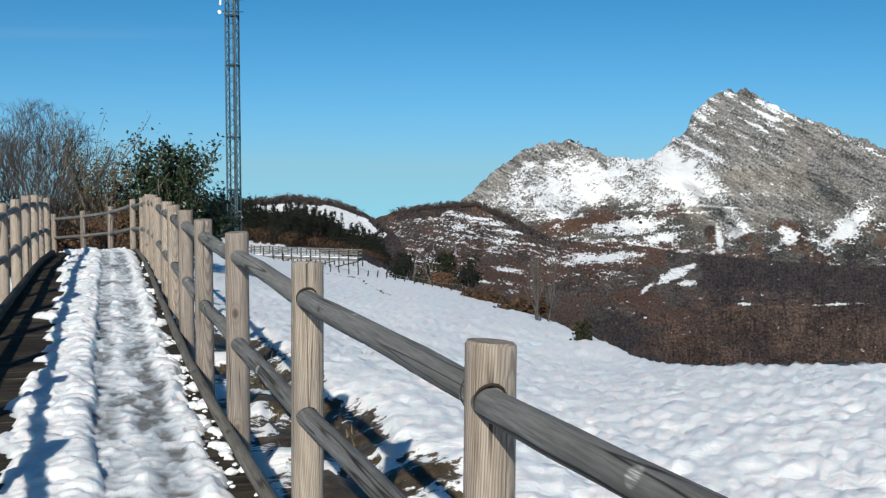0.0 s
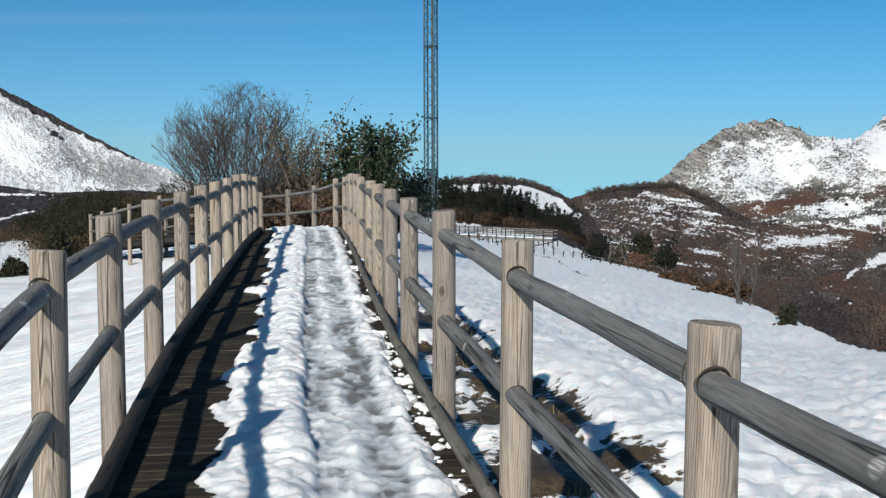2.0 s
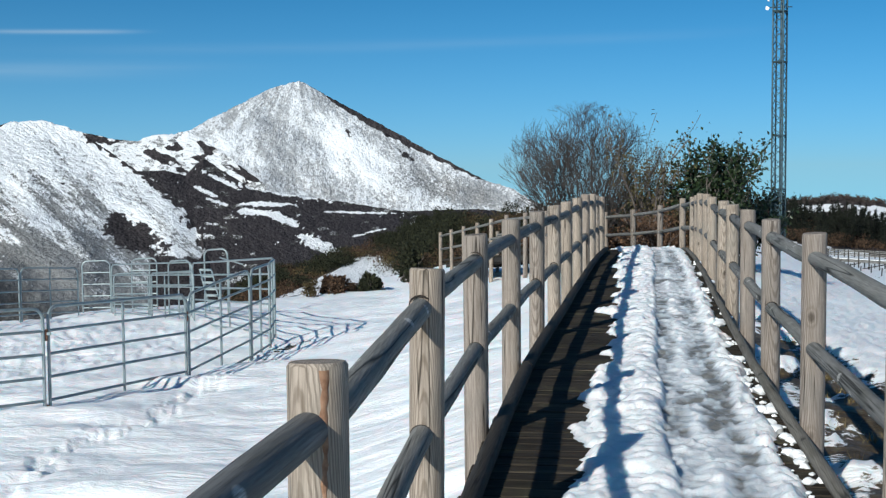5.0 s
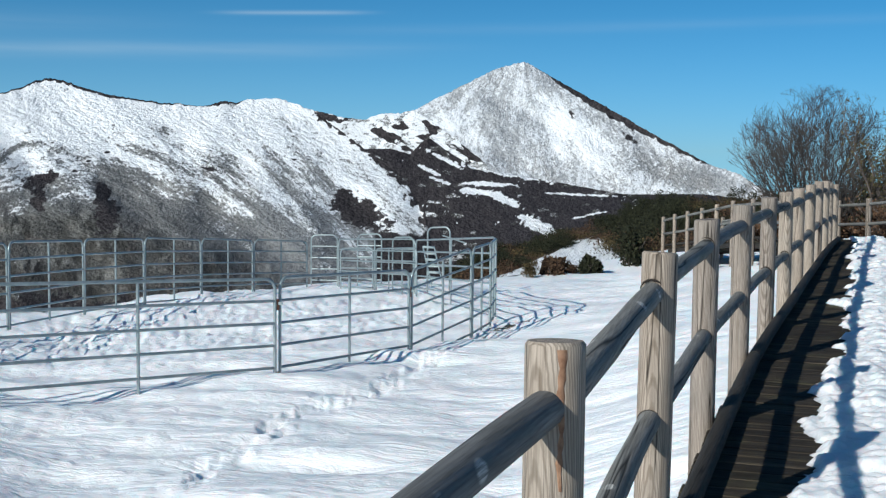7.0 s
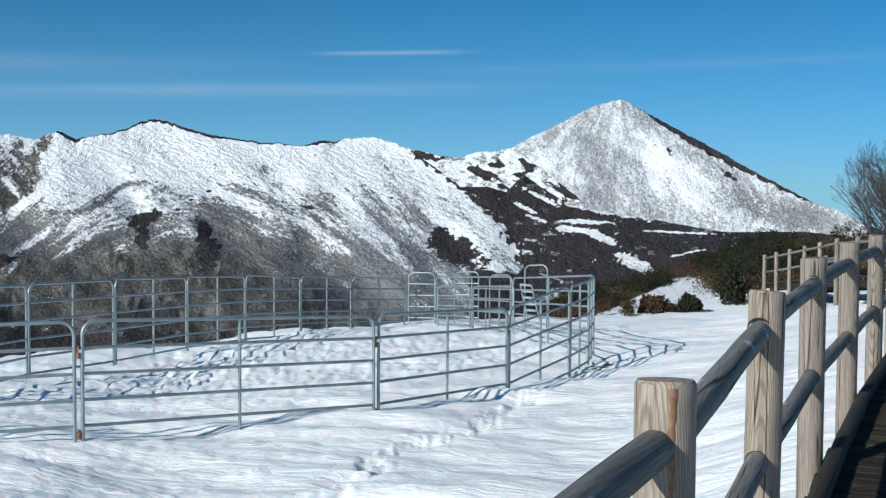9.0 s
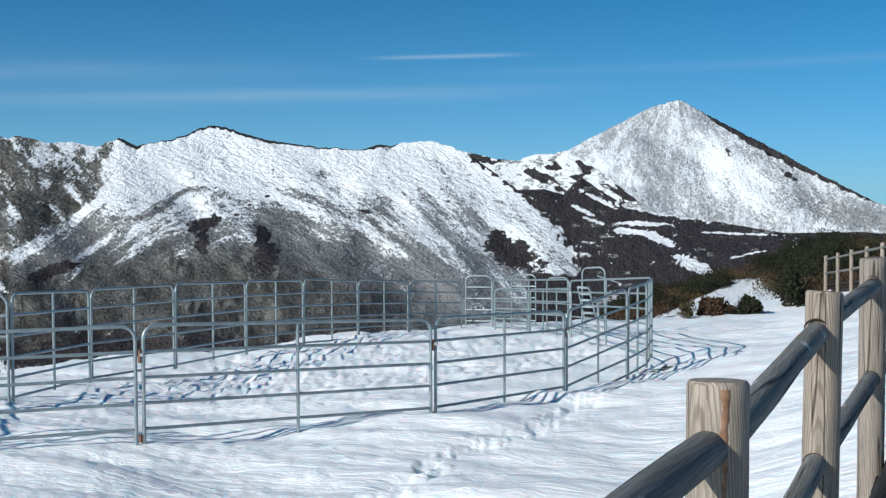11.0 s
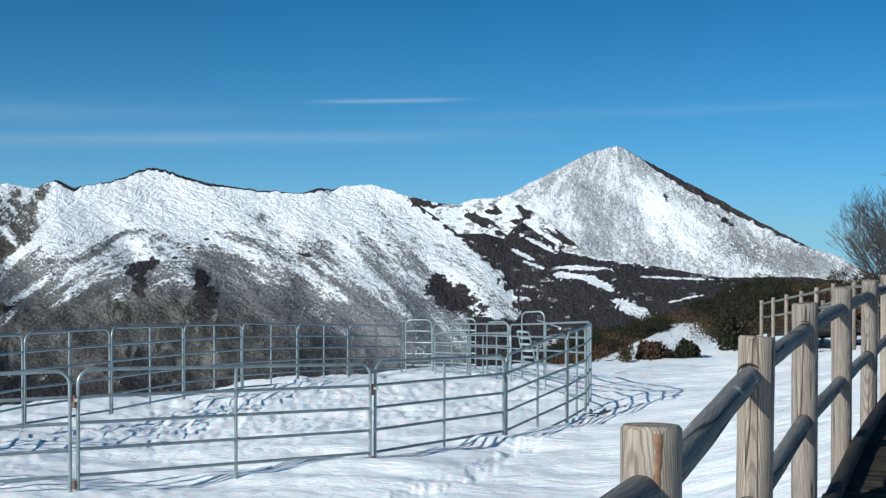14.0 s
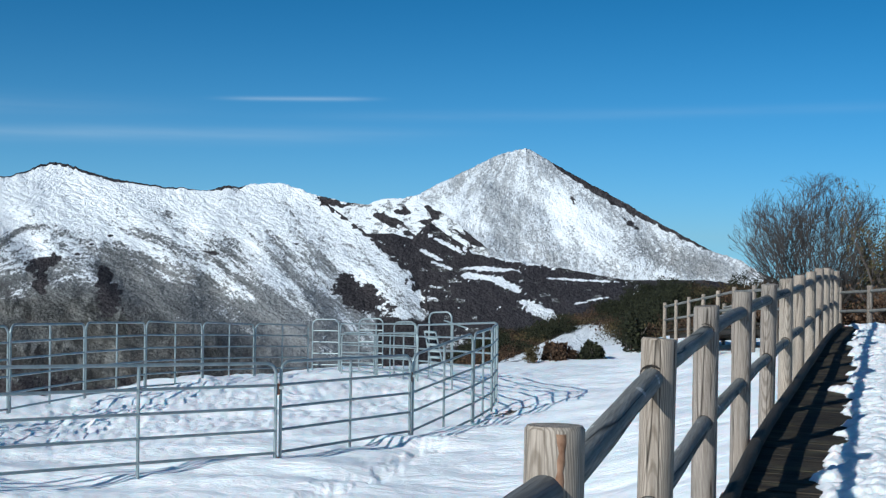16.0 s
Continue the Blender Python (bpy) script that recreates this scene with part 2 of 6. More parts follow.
def make_wood(name, light, mid, dark, stain, ring=48.0, depth=0.6, cracks=0.65, scars=0.0):
    """Round timber whose fibres run along its own z axis: year rings cut at a slant, fibres, drying cracks, knots, grey stains."""
    w = Mat(name, 0.75, 0.0, 0.2)
    core = w.t.nodes.new("ShaderNodeMapping")
    core.inputs["Rotation"].default_value = (0.05, 0.035, 0)
    core.inputs["Location"].default_value = (0.03, 0.02, 0)
    w.t.links.new(w.shifted((1, 1, 1), (0.04, 0.03, 3.0)), core.inputs["Vector"])
    rings = w.t.nodes.new("ShaderNodeTexWave")
    rings.wave_type, rings.rings_direction = "RINGS", "Z"
    for key, val in (("Scale", ring), ("Distortion", 3.0), ("Detail", 3.0), ("Detail Scale", 0.25), ("Detail Roughness", 0.6)):
        rings.inputs[key].default_value = val
    w.t.links.new(core.outputs[0], rings.inputs["Vector"])
    fibre = w.noise(w.shifted((150, 150, 5.0)), 1.0, 4, 0.65, 0.3)
    broad = w.noise(w.shifted((26, 26, 0.9)), 1.0, 4, 0.6, 1.0)
    blot = w.noise(w.shifted((5.0, 5.0, 2.0)), 1.0, 4, 0.6)
    c = w.mix(w.ramp(broad, (0.35, 0.0), (0.62, 1.0)), mid, light)
    c = w.mix(w.math("MULTIPLY", w.ramp(rings.outputs["Fac"], (0.45, 0.0), (0.95, 1.0)), depth), c, dark)
    c = w.mix(w.math("MULTIPLY", w.ramp(fibre, (0.45, 0.0), (0.68, 1.0)), 0.62), c, dark)
    c = w.mix(w.math("MULTIPLY", w.ramp(blot, (0.5, 0.0), (0.7, 1.0)), 0.6), c, stain)
    tone = w.ramp(w.random(), (0.0, (0.80, 0.80, 0.82)), (0.5, (1.0, 0.97, 0.93)), (1.0, (1.10, 1.08, 1.04)))
    c = w.mix(1.0, c, tone, "MULTIPLY")
    crack = w.noise(w.shifted((14, 14, 0.35)), 1.0, 2, 0.5, 0.4)
    half = 0.023 if scars else 0.017
    gap = w.ramp(crack, (0.49 - half, 0.0), (0.49, 1.0), (0.49 + half, 0.0))
    gap = w.math("MULTIPLY", gap, w.ramp(w.noise(w.shifted((3, 3, 1.3)), 1.0, 2, 0.5), (0.40, 0.0), (0.50, 1.0)))
    c = w.mix(w.math("MULTIPLY", gap, cracks), c, tuple(k * 0.15 for k in dark))
    kv = w.voronoi(w.shifted((4.2, 4.2, 2.4)), 1.0)
    c = w.mix(w.math("MULTIPLY", w.ramp(kv, (0.10, 0.0), (0.13, 1.0), (0.17, 0.0)), 0.32), c, dark)
    c = w.mix(w.math("MULTIPLY", w.ramp(kv, (0.05, 1.0), (0.10, 0.0)), 0.75), c, tuple(k * 0.4 for k in dark))
    if scars:
        # pale trimmed branch scars
        sv = w.voronoi(w.shifted((7.5, 7.5, 5.5), (11.0, 23.0, 31.0)), 1.0)
        c = w.mix(w.math("MULTIPLY", w.ramp(sv, (0.12, 1.0), (0.19, 0.0)), scars), c, w.mix(w.ramp(fibre, (0.4, 0.0), (0.6, 1.0)), (0.62, 0.60, 0.56), mid))
    w.color(c)
    w.bump(rings.outputs["Fac"], 0.12, 0.003).bump(w.math("SUBTRACT", fibre, gap), 0.35, 0.004)
    return w.m


M_POST = make_wood("post_wood", (0.40, 0.346, 0.300), (0.30, 0.256, 0.217), (0.095, 0.070, 0.050), (0.18, 0.170, 0.153), 46.0, 0.50, 1.0)
M_RAIL = make_wood("rail_wood", (0.243, 0.243, 0.237), (0.160, 0.161, 0.156), (0.078, 0.075, 0.068), (0.105, 0.104, 0.088), 30.0, 0.14, 1.0, 0.9)
# left kerb's shade is put into its colour; beams and thin posts share it
M_KERB_SHADE = make_wood("shaded_kerb_wood", (0.050, 0.046, 0.042), (0.032, 0.029, 0.026), (0.015, 0.013, 0.011), (0.024, 0.023, 0.019), 30.0, 0.4, 0.9)
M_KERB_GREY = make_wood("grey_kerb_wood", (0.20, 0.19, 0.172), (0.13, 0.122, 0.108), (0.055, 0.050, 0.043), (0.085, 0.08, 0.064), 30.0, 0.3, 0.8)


def make_plank():
    w = Mat("deck_wood", 0.8, 0.0, 0.15)
    v = w.shifted((1.2, 30, 30))
    n = w.noise(v, 1.0, 4, 0.6, 0.8)
    n2 = w.noise(w.shifted((2.5, 2.5, 2.5)), 1.0, 3, 0.6)
    c = w.ramp(n, (0.32, (0.016, 0.013, 0.010)), (0.52, (0.036, 0.029, 0.022)), (0.70, (0.095, 0.076, 0.057)))
    c = w.mix(w.ramp(n2, (0.5, 0.0), (0.72, 0.8)), c, (0.080, 0.074, 0.042))
    c = w.mix(1.0, c, w.ramp(w.random(), (0.0, 0.65), (1.0, 1.3)), "MULTIPLY")
    groove = w.wave(w.coord((1, 1, 1)), 26, 0.0, "Y")
    w.color(w.mix(w.math("MULTIPLY", w.ramp(groove, (0.0, 1.0), (0.35, 0.0)), 0.7), c, (0.012, 0.009, 0.006)))
    w.bump(groove, 0.6, 0.004).bump(n, 0.3, 0.003)
    return w.m


M_PLANK = make_plank()


def make_snow(name, soft=False):
    w = Mat(name, 0.55, 0.0, 0.3)
    o = w.coord()
    n1, n2 = w.noise(o, 5.0, 5, 0.6), w.noise(o, 90.0, 3, 0.6)
    c = w.ramp(n1, (0.25, (0.80, 0.835, 0.87)), (0.7, (0.90, 0.91, 0.915)))
    w.color(c)
    w.bump(n1, 0.35, 0.05).bump(n2, 0.25, 0.006)
    return w.m


M_SNOW = make_snow("snow")


def make_trodden():
    """Snow on the deck: clean at the sides, grey and icy where it is trodden thin."""
    w = Mat("trodden_snow", 0.5, 0.0, 0.35).translucent(0.6, 0.10)
    o = w.coord()
    n1, n2 = w.noise(o, 9.0, 5, 0.65), w.noise(o, 70.0, 3, 0.6)
    thin = w.attr("thin")
    f = w.math("ADD", thin, w.math("MULTIPLY", w.math("SUBTRACT", n1, 0.5), 0.9), True)
    c = w.ramp(f, (0.1, (0.76, 0.785, 0.805)), (0.35, (0.61, 0.645, 0.68)), (0.7, (0.38, 0.41, 0.44)), (1.0, (0.17, 0.17, 0.165)))
    w.color(c)
    w.bump(n1, 0.4, 0.03).bump(n2, 0.3, 0.005)
    return w.m


M_TRODDEN = make_trodden()


def make_ground():
    w = Mat("snowfield", 0.55, 0.0, 0.3).translucent(0.5, 0.10)
    o = w.coord()
    n1, n2, n3 = w.noise(o, 2.2, 5, 0.6), w.noise(o, 60.0, 3, 0.6), w.noise(o, 9.0, 5, 0.65)
    lump = w.noise(w.coord((1.0, 1.5, 1.0)), 6.5, 4, 0.58, 0.7)
    snow = w.ramp(n1, (0.25, (0.85, 0.875, 0.90)), (0.7, (0.93, 0.935, 0.94)))
    soil = w.ramp(n3, (0.3, (0.028, 0.020, 0.012)), (0.55, (0.075, 0.054, 0.030)), (0.75, (0.16, 0.12, 0.06)))
    bare = w.math("ADD", w.attr("bare"), w.math("MULTIPLY", w.math("SUBTRACT", n3, 0.5), 0.9))
    wild = w.ramp(w.noise(o, 0.05, 8, 0.75), (0.4, (0.010, 0.009, 0.008)), (0.5, (0.035, 0.031, 0.026)), (0.6, (0.11, 0.10, 0.09)))
    c = w.mix(w.ramp(bare, (0.47, 0.0), (0.53, 1.0)), snow, soil)
    far = w.math("ADD", w.attr("scrub"), w.math("MULTIPLY", w.math("SUBTRACT", w.noise(o, 0.35, 5, 0.6), 0.5), 0.5))
    c = w.mix(w.ramp(far, (0.46, 0.0), (0.54, 1.0)), c, wild)
    w.color(c)
    ripple = w.math("MULTIPLY", w.noise(w.coord((1.1, 3.6, 1.0)), 1.0, 5, 0.6, 0.6), w.math("ADD", 0.25, w.math("MULTIPLY", w.attr("combed"), 0.75)))
    w.bump(ripple, 0.42, 0.14).bump(n1, 0.25, 0.06).bump(lump, 0.35, 0.04).bump(n3, 0.3, 0.02).bump(n2, 0.2, 0.006)
    return w.m


M_GROUND = make_ground()


def make_mountain():
    """Rock, heath, cliffs, winter wood and snow. arc and lift lie across and up the slope; run and flow lie along and across its rills."""
    w = Mat("mountainside", 0.85, 0.0, 0.12)
    lay, rill = w.t.nodes.new("ShaderNodeCombineXYZ"), w.t.nodes.new("ShaderNodeCombineXYZ")
    for node, names in ((lay, ("arc", "lift")), (rill, ("run", "flow"))):
        for k in (0, 1):
            w.put(node.inputs[k], w.attr(names[k]))

    def laid(turn, sx, sy, base=lay):
        first, mp = w.t.nodes.new("ShaderNodeMapping"), w.t.nodes.new("ShaderNodeMapping")
        first.inputs["Rotation"].default_value = (0, 0, turn)
        mp.inputs["Scale"].default_value = (sx, sy, 1)
        w.t.links.new(base.outputs[0], first.inputs["Vector"])
        w.t.links.new(first.outputs[0], mp.inputs["Vector"])
        return mp.outputs[0]

    p = laid(0, 1, 1)
    fine, mid = w.noise(p, 0.40, 6, 0.72), w.noise(p, 0.03, 7, 0.62)
    tiny = w.noise(p, 1.1, 3, 0.7)
    track = w.noise(laid(0, 0.14, 0.36, rill), 1.0, 6, 0.68, 1.8)
    rills = w.noise(laid(0, 0.035, 0.13, rill), 1.0, 6, 0.66, 1.4)
    beds = w.noise(laid(0.47, 0.03, 0.15), 1.0, 7, 0.68, 0.9)
    flute = w.noise(laid(0.06, 0.075, 0.03), 1.0, 7, 0.66, 1.2)
    crown = w.voronoi(laid(0, 0.36, 0.45), 1.0)
    stems = w.noise(laid(0, 0.26, 0.07), 1.0, 5, 0.72, 0.6)

    def lines(noise, sharp):
        """Thin wandering lines, where a noise passes its middle."""
        return w.math("SUBTRACT", 1.0, w.math("MULTIPLY", w.math("ABSOLUTE", w.math("SUBTRACT", noise, 0.5)), sharp), True)

    crack = lines(w.noise(laid(0.5, 0.04, 0.13), 1.0, 5, 0.66, 1.4), 16.0)
    rock = w.ramp(w.math("ADD", w.math("MULTIPLY", fine, 0.55), w.math("MULTIPLY", beds, 0.45)), (0.42, (0.050, 0.049, 0.048)), (0.49, (0.24, 0.234, 0.222)), (0.56, (0.44, 0.425, 0.40)))
    rock = w.mix(w.math("MULTIPLY", w.ramp(mid, (0.5, 0.0), (0.62, 1.0)), 0.5), rock, (0.36, 0.31, 0.26))
    rock = w.mix(w.math("MULTIPLY", crack, 0.6), rock, (0.045, 0.044, 0.042))
    cliff = w.ramp(w.math("ADD", w.math("MULTIPLY", fine, 0.35), w.math("MULTIPLY", flute, 0.65)), (0.42, (0.014, 0.013, 0.011)), (0.49, (0.066, 0.064, 0.057)), (0.57, (0.20, 0.195, 0.18)))
    cliff = w.mix(w.ramp(mid, (0.44, 0.75), (0.56, 0.0)), cliff, (0.030, 0.027, 0.022))
    heath = w.ramp(w.math("ADD", w.math("MULTIPLY", mid, 0.4), w.math("MULTIPLY", fine, 0.6)), (0.42, (0.020, 0.0195, 0.018)), (0.5, (0.070, 0.0685, 0.063)), (0.58, (0.145, 0.142, 0.132)))
    grainy = w.math("ADD", w.math("MULTIPLY", w.math("ADD", fine, w.math("MULTIPLY", w.math("SUBTRACT", stems, 0.5), 0.5)), 0.92), w.math("MULTIPLY", w.math("SUBTRACT", 1.0, crown), 0.08))
    wood = w.ramp(grainy, (0.40, (0.018, 0.016, 0.018)), (0.60, (0.062, 0.055, 0.058)))
    brown = w.ramp(w.math("ADD", grainy, w.math("MULTIPLY", w.math("SUBTRACT", mid, 0.5), 0.4)), (0.38, (0.019, 0.016, 0.015)), (0.49, (0.078, 0.053, 0.042)), (0.62, (0.19, 0.125, 0.092)))
    wood = w.mix(w.math("MULTIPLY", w.attr("rust"), 0.9, True), wood, brown)
    rust = w.ramp(fine, (0.3, (0.045, 0.027, 0.020)), (0.7, (0.16, 0.092, 0.067)))
    c = w.mix(w.attr("heath"), rock, heath)
    c = w.mix(w.attr("cliff"), c, cliff)
    c = w.mix(w.attr("rust"), c, rust)
    speck = w.math("ADD", w.math("MULTIPLY", fine, 0.32), w.math("ADD", w.math("MULTIPLY", tiny, 0.18), w.math("ADD", w.math("MULTIPLY", track, 0.34), w.math("MULTIPLY", rills, 0.16))))
    # the cover is broken where it is thin, whole where it is deep and gone where it melted
    cover = w.math("MULTIPLY", w.attr("snow"), 1.0, True)
    broken = w.math("MULTIPLY", w.math("MULTIPLY", cover, w.math("SUBTRACT", 1.0, cover)), 4.0)
    s = w.math("ADD", w.attr("snow"), w.math("MULTIPLY", w.math("SUBTRACT", speck, 0.5), w.math("ADD", 1.6, w.math("MULTIPLY", broken, 2.7))))
    seam = w.math("ADD", lines(track, 10.0), lines(rills, 16.0), True)
    s = w.math("ADD", s, w.math("MULTIPLY", w.math("MULTIPLY", seam, broken), w.math("SUBTRACT", 0.12, w.math("MULTIPLY", cover, 0.36))))
    c = w.mix(w.ramp(s, (0.40, 0.0), (0.55, 1.0)), c, w.ramp(mid, (0.3, (0.78, 0.80, 0.83)), (0.7, (0.90, 0.91, 0.92))))
    # powdery snow lying thin on the high slopes' open ground, with distance haze painted in
    powder_haze = w.math("MULTIPLY", w.attr("dust"), w.ramp(w.math("ADD", w.math("MULTIPLY", rills, 0.5), w.math("MULTIPLY", fine, 0.5)), (0.36, 0.45), (0.56, 1.0)))
    c = w.mix(powder_haze, c, w.mix(cover, (0.46, 0.485, 0.52), (0.65, 0.68, 0.725)))
    f = w.math("ADD", w.attr("forest"), w.math("MULTIPLY", w.math("SUBTRACT", fine, 0.5), 0.7))
    c = w.mix(w.ramp(f, (0.46, 0.0), (0.54, 1.0)), c, wood)
    w.color(c)
    size = w.math("MULTIPLY", w.attr("size"), w.math("SUBTRACT", 1.0, w.math("MULTIPLY", w.attr("dust"), 0.6)))
    w.bump(w.math("MULTIPLY", w.attr("relief"), size), 0.30, 14.0)
    w.bump(w.math("MULTIPLY", mid, size), 0.35, 12.0).bump(w.math("MULTIPLY", beds, size), 0.5, 6.0).bump(w.math("MULTIPLY", rills, size), 0.32, 9.0).bump(w.math("MULTIPLY", track, size), 0.34, 5.0).bump(w.math("MULTIPLY", fine, size), 0.35, 2.6)
    return w.m


M_MOUNTAIN = make_mountain()


def make_plain(name, a, b, scale=6.0, rough=0.7, metal=0.0, bump=0.0):
    w = Mat(name, rough, metal, 0.4)
    n = w.noise(w.shifted((1, 1, 1)), scale, 5, 0.6)
    w.color(w.ramp(n, (0.3, a), (0.7, b)))
    if bump:
        w.bump(n, 0.4, bump)
    return w.m


M_STEEL = make_plain("galvanised_steel", (0.20, 0.25, 0.26), (0.34, 0.39, 0.40), 5.0, 0.4, 0.45)
M_RUST = make_plain("rusty_steel", (0.20, 0.09, 0.05), (0.34, 0.17, 0.12), 40.0, 0.8, 0.2)
M_RESIN = make_plain("resin", (0.15, 0.070, 0.036), (0.34, 0.20, 0.125), 38.0, 0.6)
M_MAST = make_plain("mast_steel", (0.03, 0.06, 0.075), (0.06, 0.10, 0.115), 1.0, 0.5, 0.4)
# near-black colour that stands for shade in the gaps round rail ends
M_SEAT_SHADE = make_plain("seat_gap_shade", (0.018, 0.014, 0.011), (0.045, 0.034, 0.026), 30.0, 0.9)
M_WHITE = make_plain("white_plastic", (0.7, 0.7, 0.72), (0.82, 0.82, 0.82), 3.0, 0.4)
M_BARK = make_plain("bark", (0.075, 0.06, 0.055), (0.19, 0.16, 0.145), 14.0, 0.9, 0.0, 0.01)
M_TWIG = make_plain("twig_bark", (0.034, 0.030, 0.029), (0.088, 0.078, 0.074), 8.0, 0.9)


def make_leaf(name, a, b, rough=0.45):
    w = Mat(name, rough, 0.0, 0.4)
    w.color(w.ramp(w.island(), (0.0, a), (1.0, b)))
    return w.m


M_HOLLY = make_leaf("holly_leaf", (0.006, 0.014, 0.006), (0.030, 0.050, 0.018), 0.4)
M_SCRUBLEAF = make_leaf("scrub_leaf", (0.045, 0.045, 0.015), (0.13, 0.095, 0.035), 0.7)
M_GORSE = make_leaf("gorse_needles", (0.005, 0.008, 0.003), (0.026, 0.028, 0.011), 0.95)
M_BROWN = make_leaf("dead_bracken", (0.020, 0.012, 0.008), (0.085, 0.048, 0.026), 0.95)
M_OLIVE = make_leaf("heather", (0.030, 0.024, 0.010), (0.085, 0.062, 0.026), 0.95)
M_RUSSET = make_leaf("russet_bracken", (0.042, 0.024, 0.015), (0.14, 0.078, 0.044), 0.95)
M_PINE = make_leaf("pine_needles", (0.002, 0.004, 0.003), (0.011, 0.014, 0.007), 1.0)
M_BARETREE = make_leaf("bare_crowns", (0.030, 0.025, 0.024), (0.095, 0.075, 0.066), 0.95)
M_GRASS = make_leaf("winter_grass", (0.12, 0.09, 0.03), (0.32, 0.25, 0.11), 0.8)

# ---- the land ----
EYE = 1.48
# the near snowfield: azimuth in degrees right of the walkway's line, metres to where it rolls over, how far below level it lies there (degrees),
# and how soon it falls
FIELD = ((-180, 40, 5, 1.0), (-70, 24, 8.0, 0.7), (-46, 27, 7.75, 0.66), (-42.3, 29, 7.3, 0.63), (-38.7, 31, 7.4, 0.64), (-35.7, 33, 7.15, 0.66), (-32, 36, 6.65, 0.68), (-28.5, 38, 6.4, 0.68),
         (-17, 43, 5.8, 0.6), (-14.4, 46, 5.45, 0.7), (-12, 50, 5.15, 0.8), (-9.7, 55, 4.7, 0.9), (-7, 58, 4.3, 1.0), (-4, 60, 3.6, 1.2), (0, 64, 3.4, 1.4), (4, 110, 3.3, 1.3), (7, 128, 4.3, 1.2),
         (9.5, 128, 4.6, 1.2), (11, 125, 4.9, 1.2), (13, 105, 5.2, 1.25), (16, 60, 5.9, 1.35), (17.7, 44, 6.2, 1.4), (19.8, 29, 7.2, 1.45), (22, 21, 8.05, 1.5), (25, 17, 8.6, 1.5), (28, 15.5, 8.85, 1.5),
         (31, 15.5, 8.7, 1.5), (34.6, 16, 8.45, 1.5), (60, 20, 7.0, 1.4), (180, 40, 5, 1.0))


FIELD_AZ = np.arange(-180, 180.01, 0.5)
_bell = np.exp(-(np.arange(-12, 12.1, 0.5) / 2.2) ** 2)
_bell = _bell / _bell.sum()
FIELD_SMOOTH = [np.convolve(np.pad(np.interp(FIELD_AZ, [k[0] for k in FIELD], [k[c] for k in FIELD]), 24, mode="edge"), _bell, "valid") for c in range(4)]


def field(az, column):
    return np.interp(az, FIELD_AZ, FIELD_SMOOTH[column])


def land(x, y):
    """Height of the near land: a broad spur that falls to both sides, with the deck's top as zero."""
    x, y = np.asarray(x, float), np.asarray(y, float)
    r, az = np.hypot(x, y), np.degrees(np.arctan2(x, y))
    dc, el, p = field(az, 1), field(az, 2), field(az, 3)
    zc = EYE - dc * np.tan(np.radians(el))
    hold = 1 - smooth(2, 9, az) * np.exp(-(np.minimum(r, dc) / (0.14 * np.minimum(dc, 90) + 4)) ** 1.5)
    z = -0.30 + (zc + 0.30) * (np.minimum(r / dc, 1) + 1e-9) ** p * hold
    z = z - 0.12 * np.exp(-((x + 0.2) / 0.9) ** 2)
    over = np.maximum(r - dc, 0)
    slope = np.tan(np.radians(el)) * 0.9
    drop = slope * over + np.minimum(over * over / (over + 14) * 0.5, 200 + 0.012 * over)
    return z - np.minimum(drop, 260 + 0.02 * over)


def land_at(x, y):
    return float(land(np.array([x]), np.array([y]))[0])


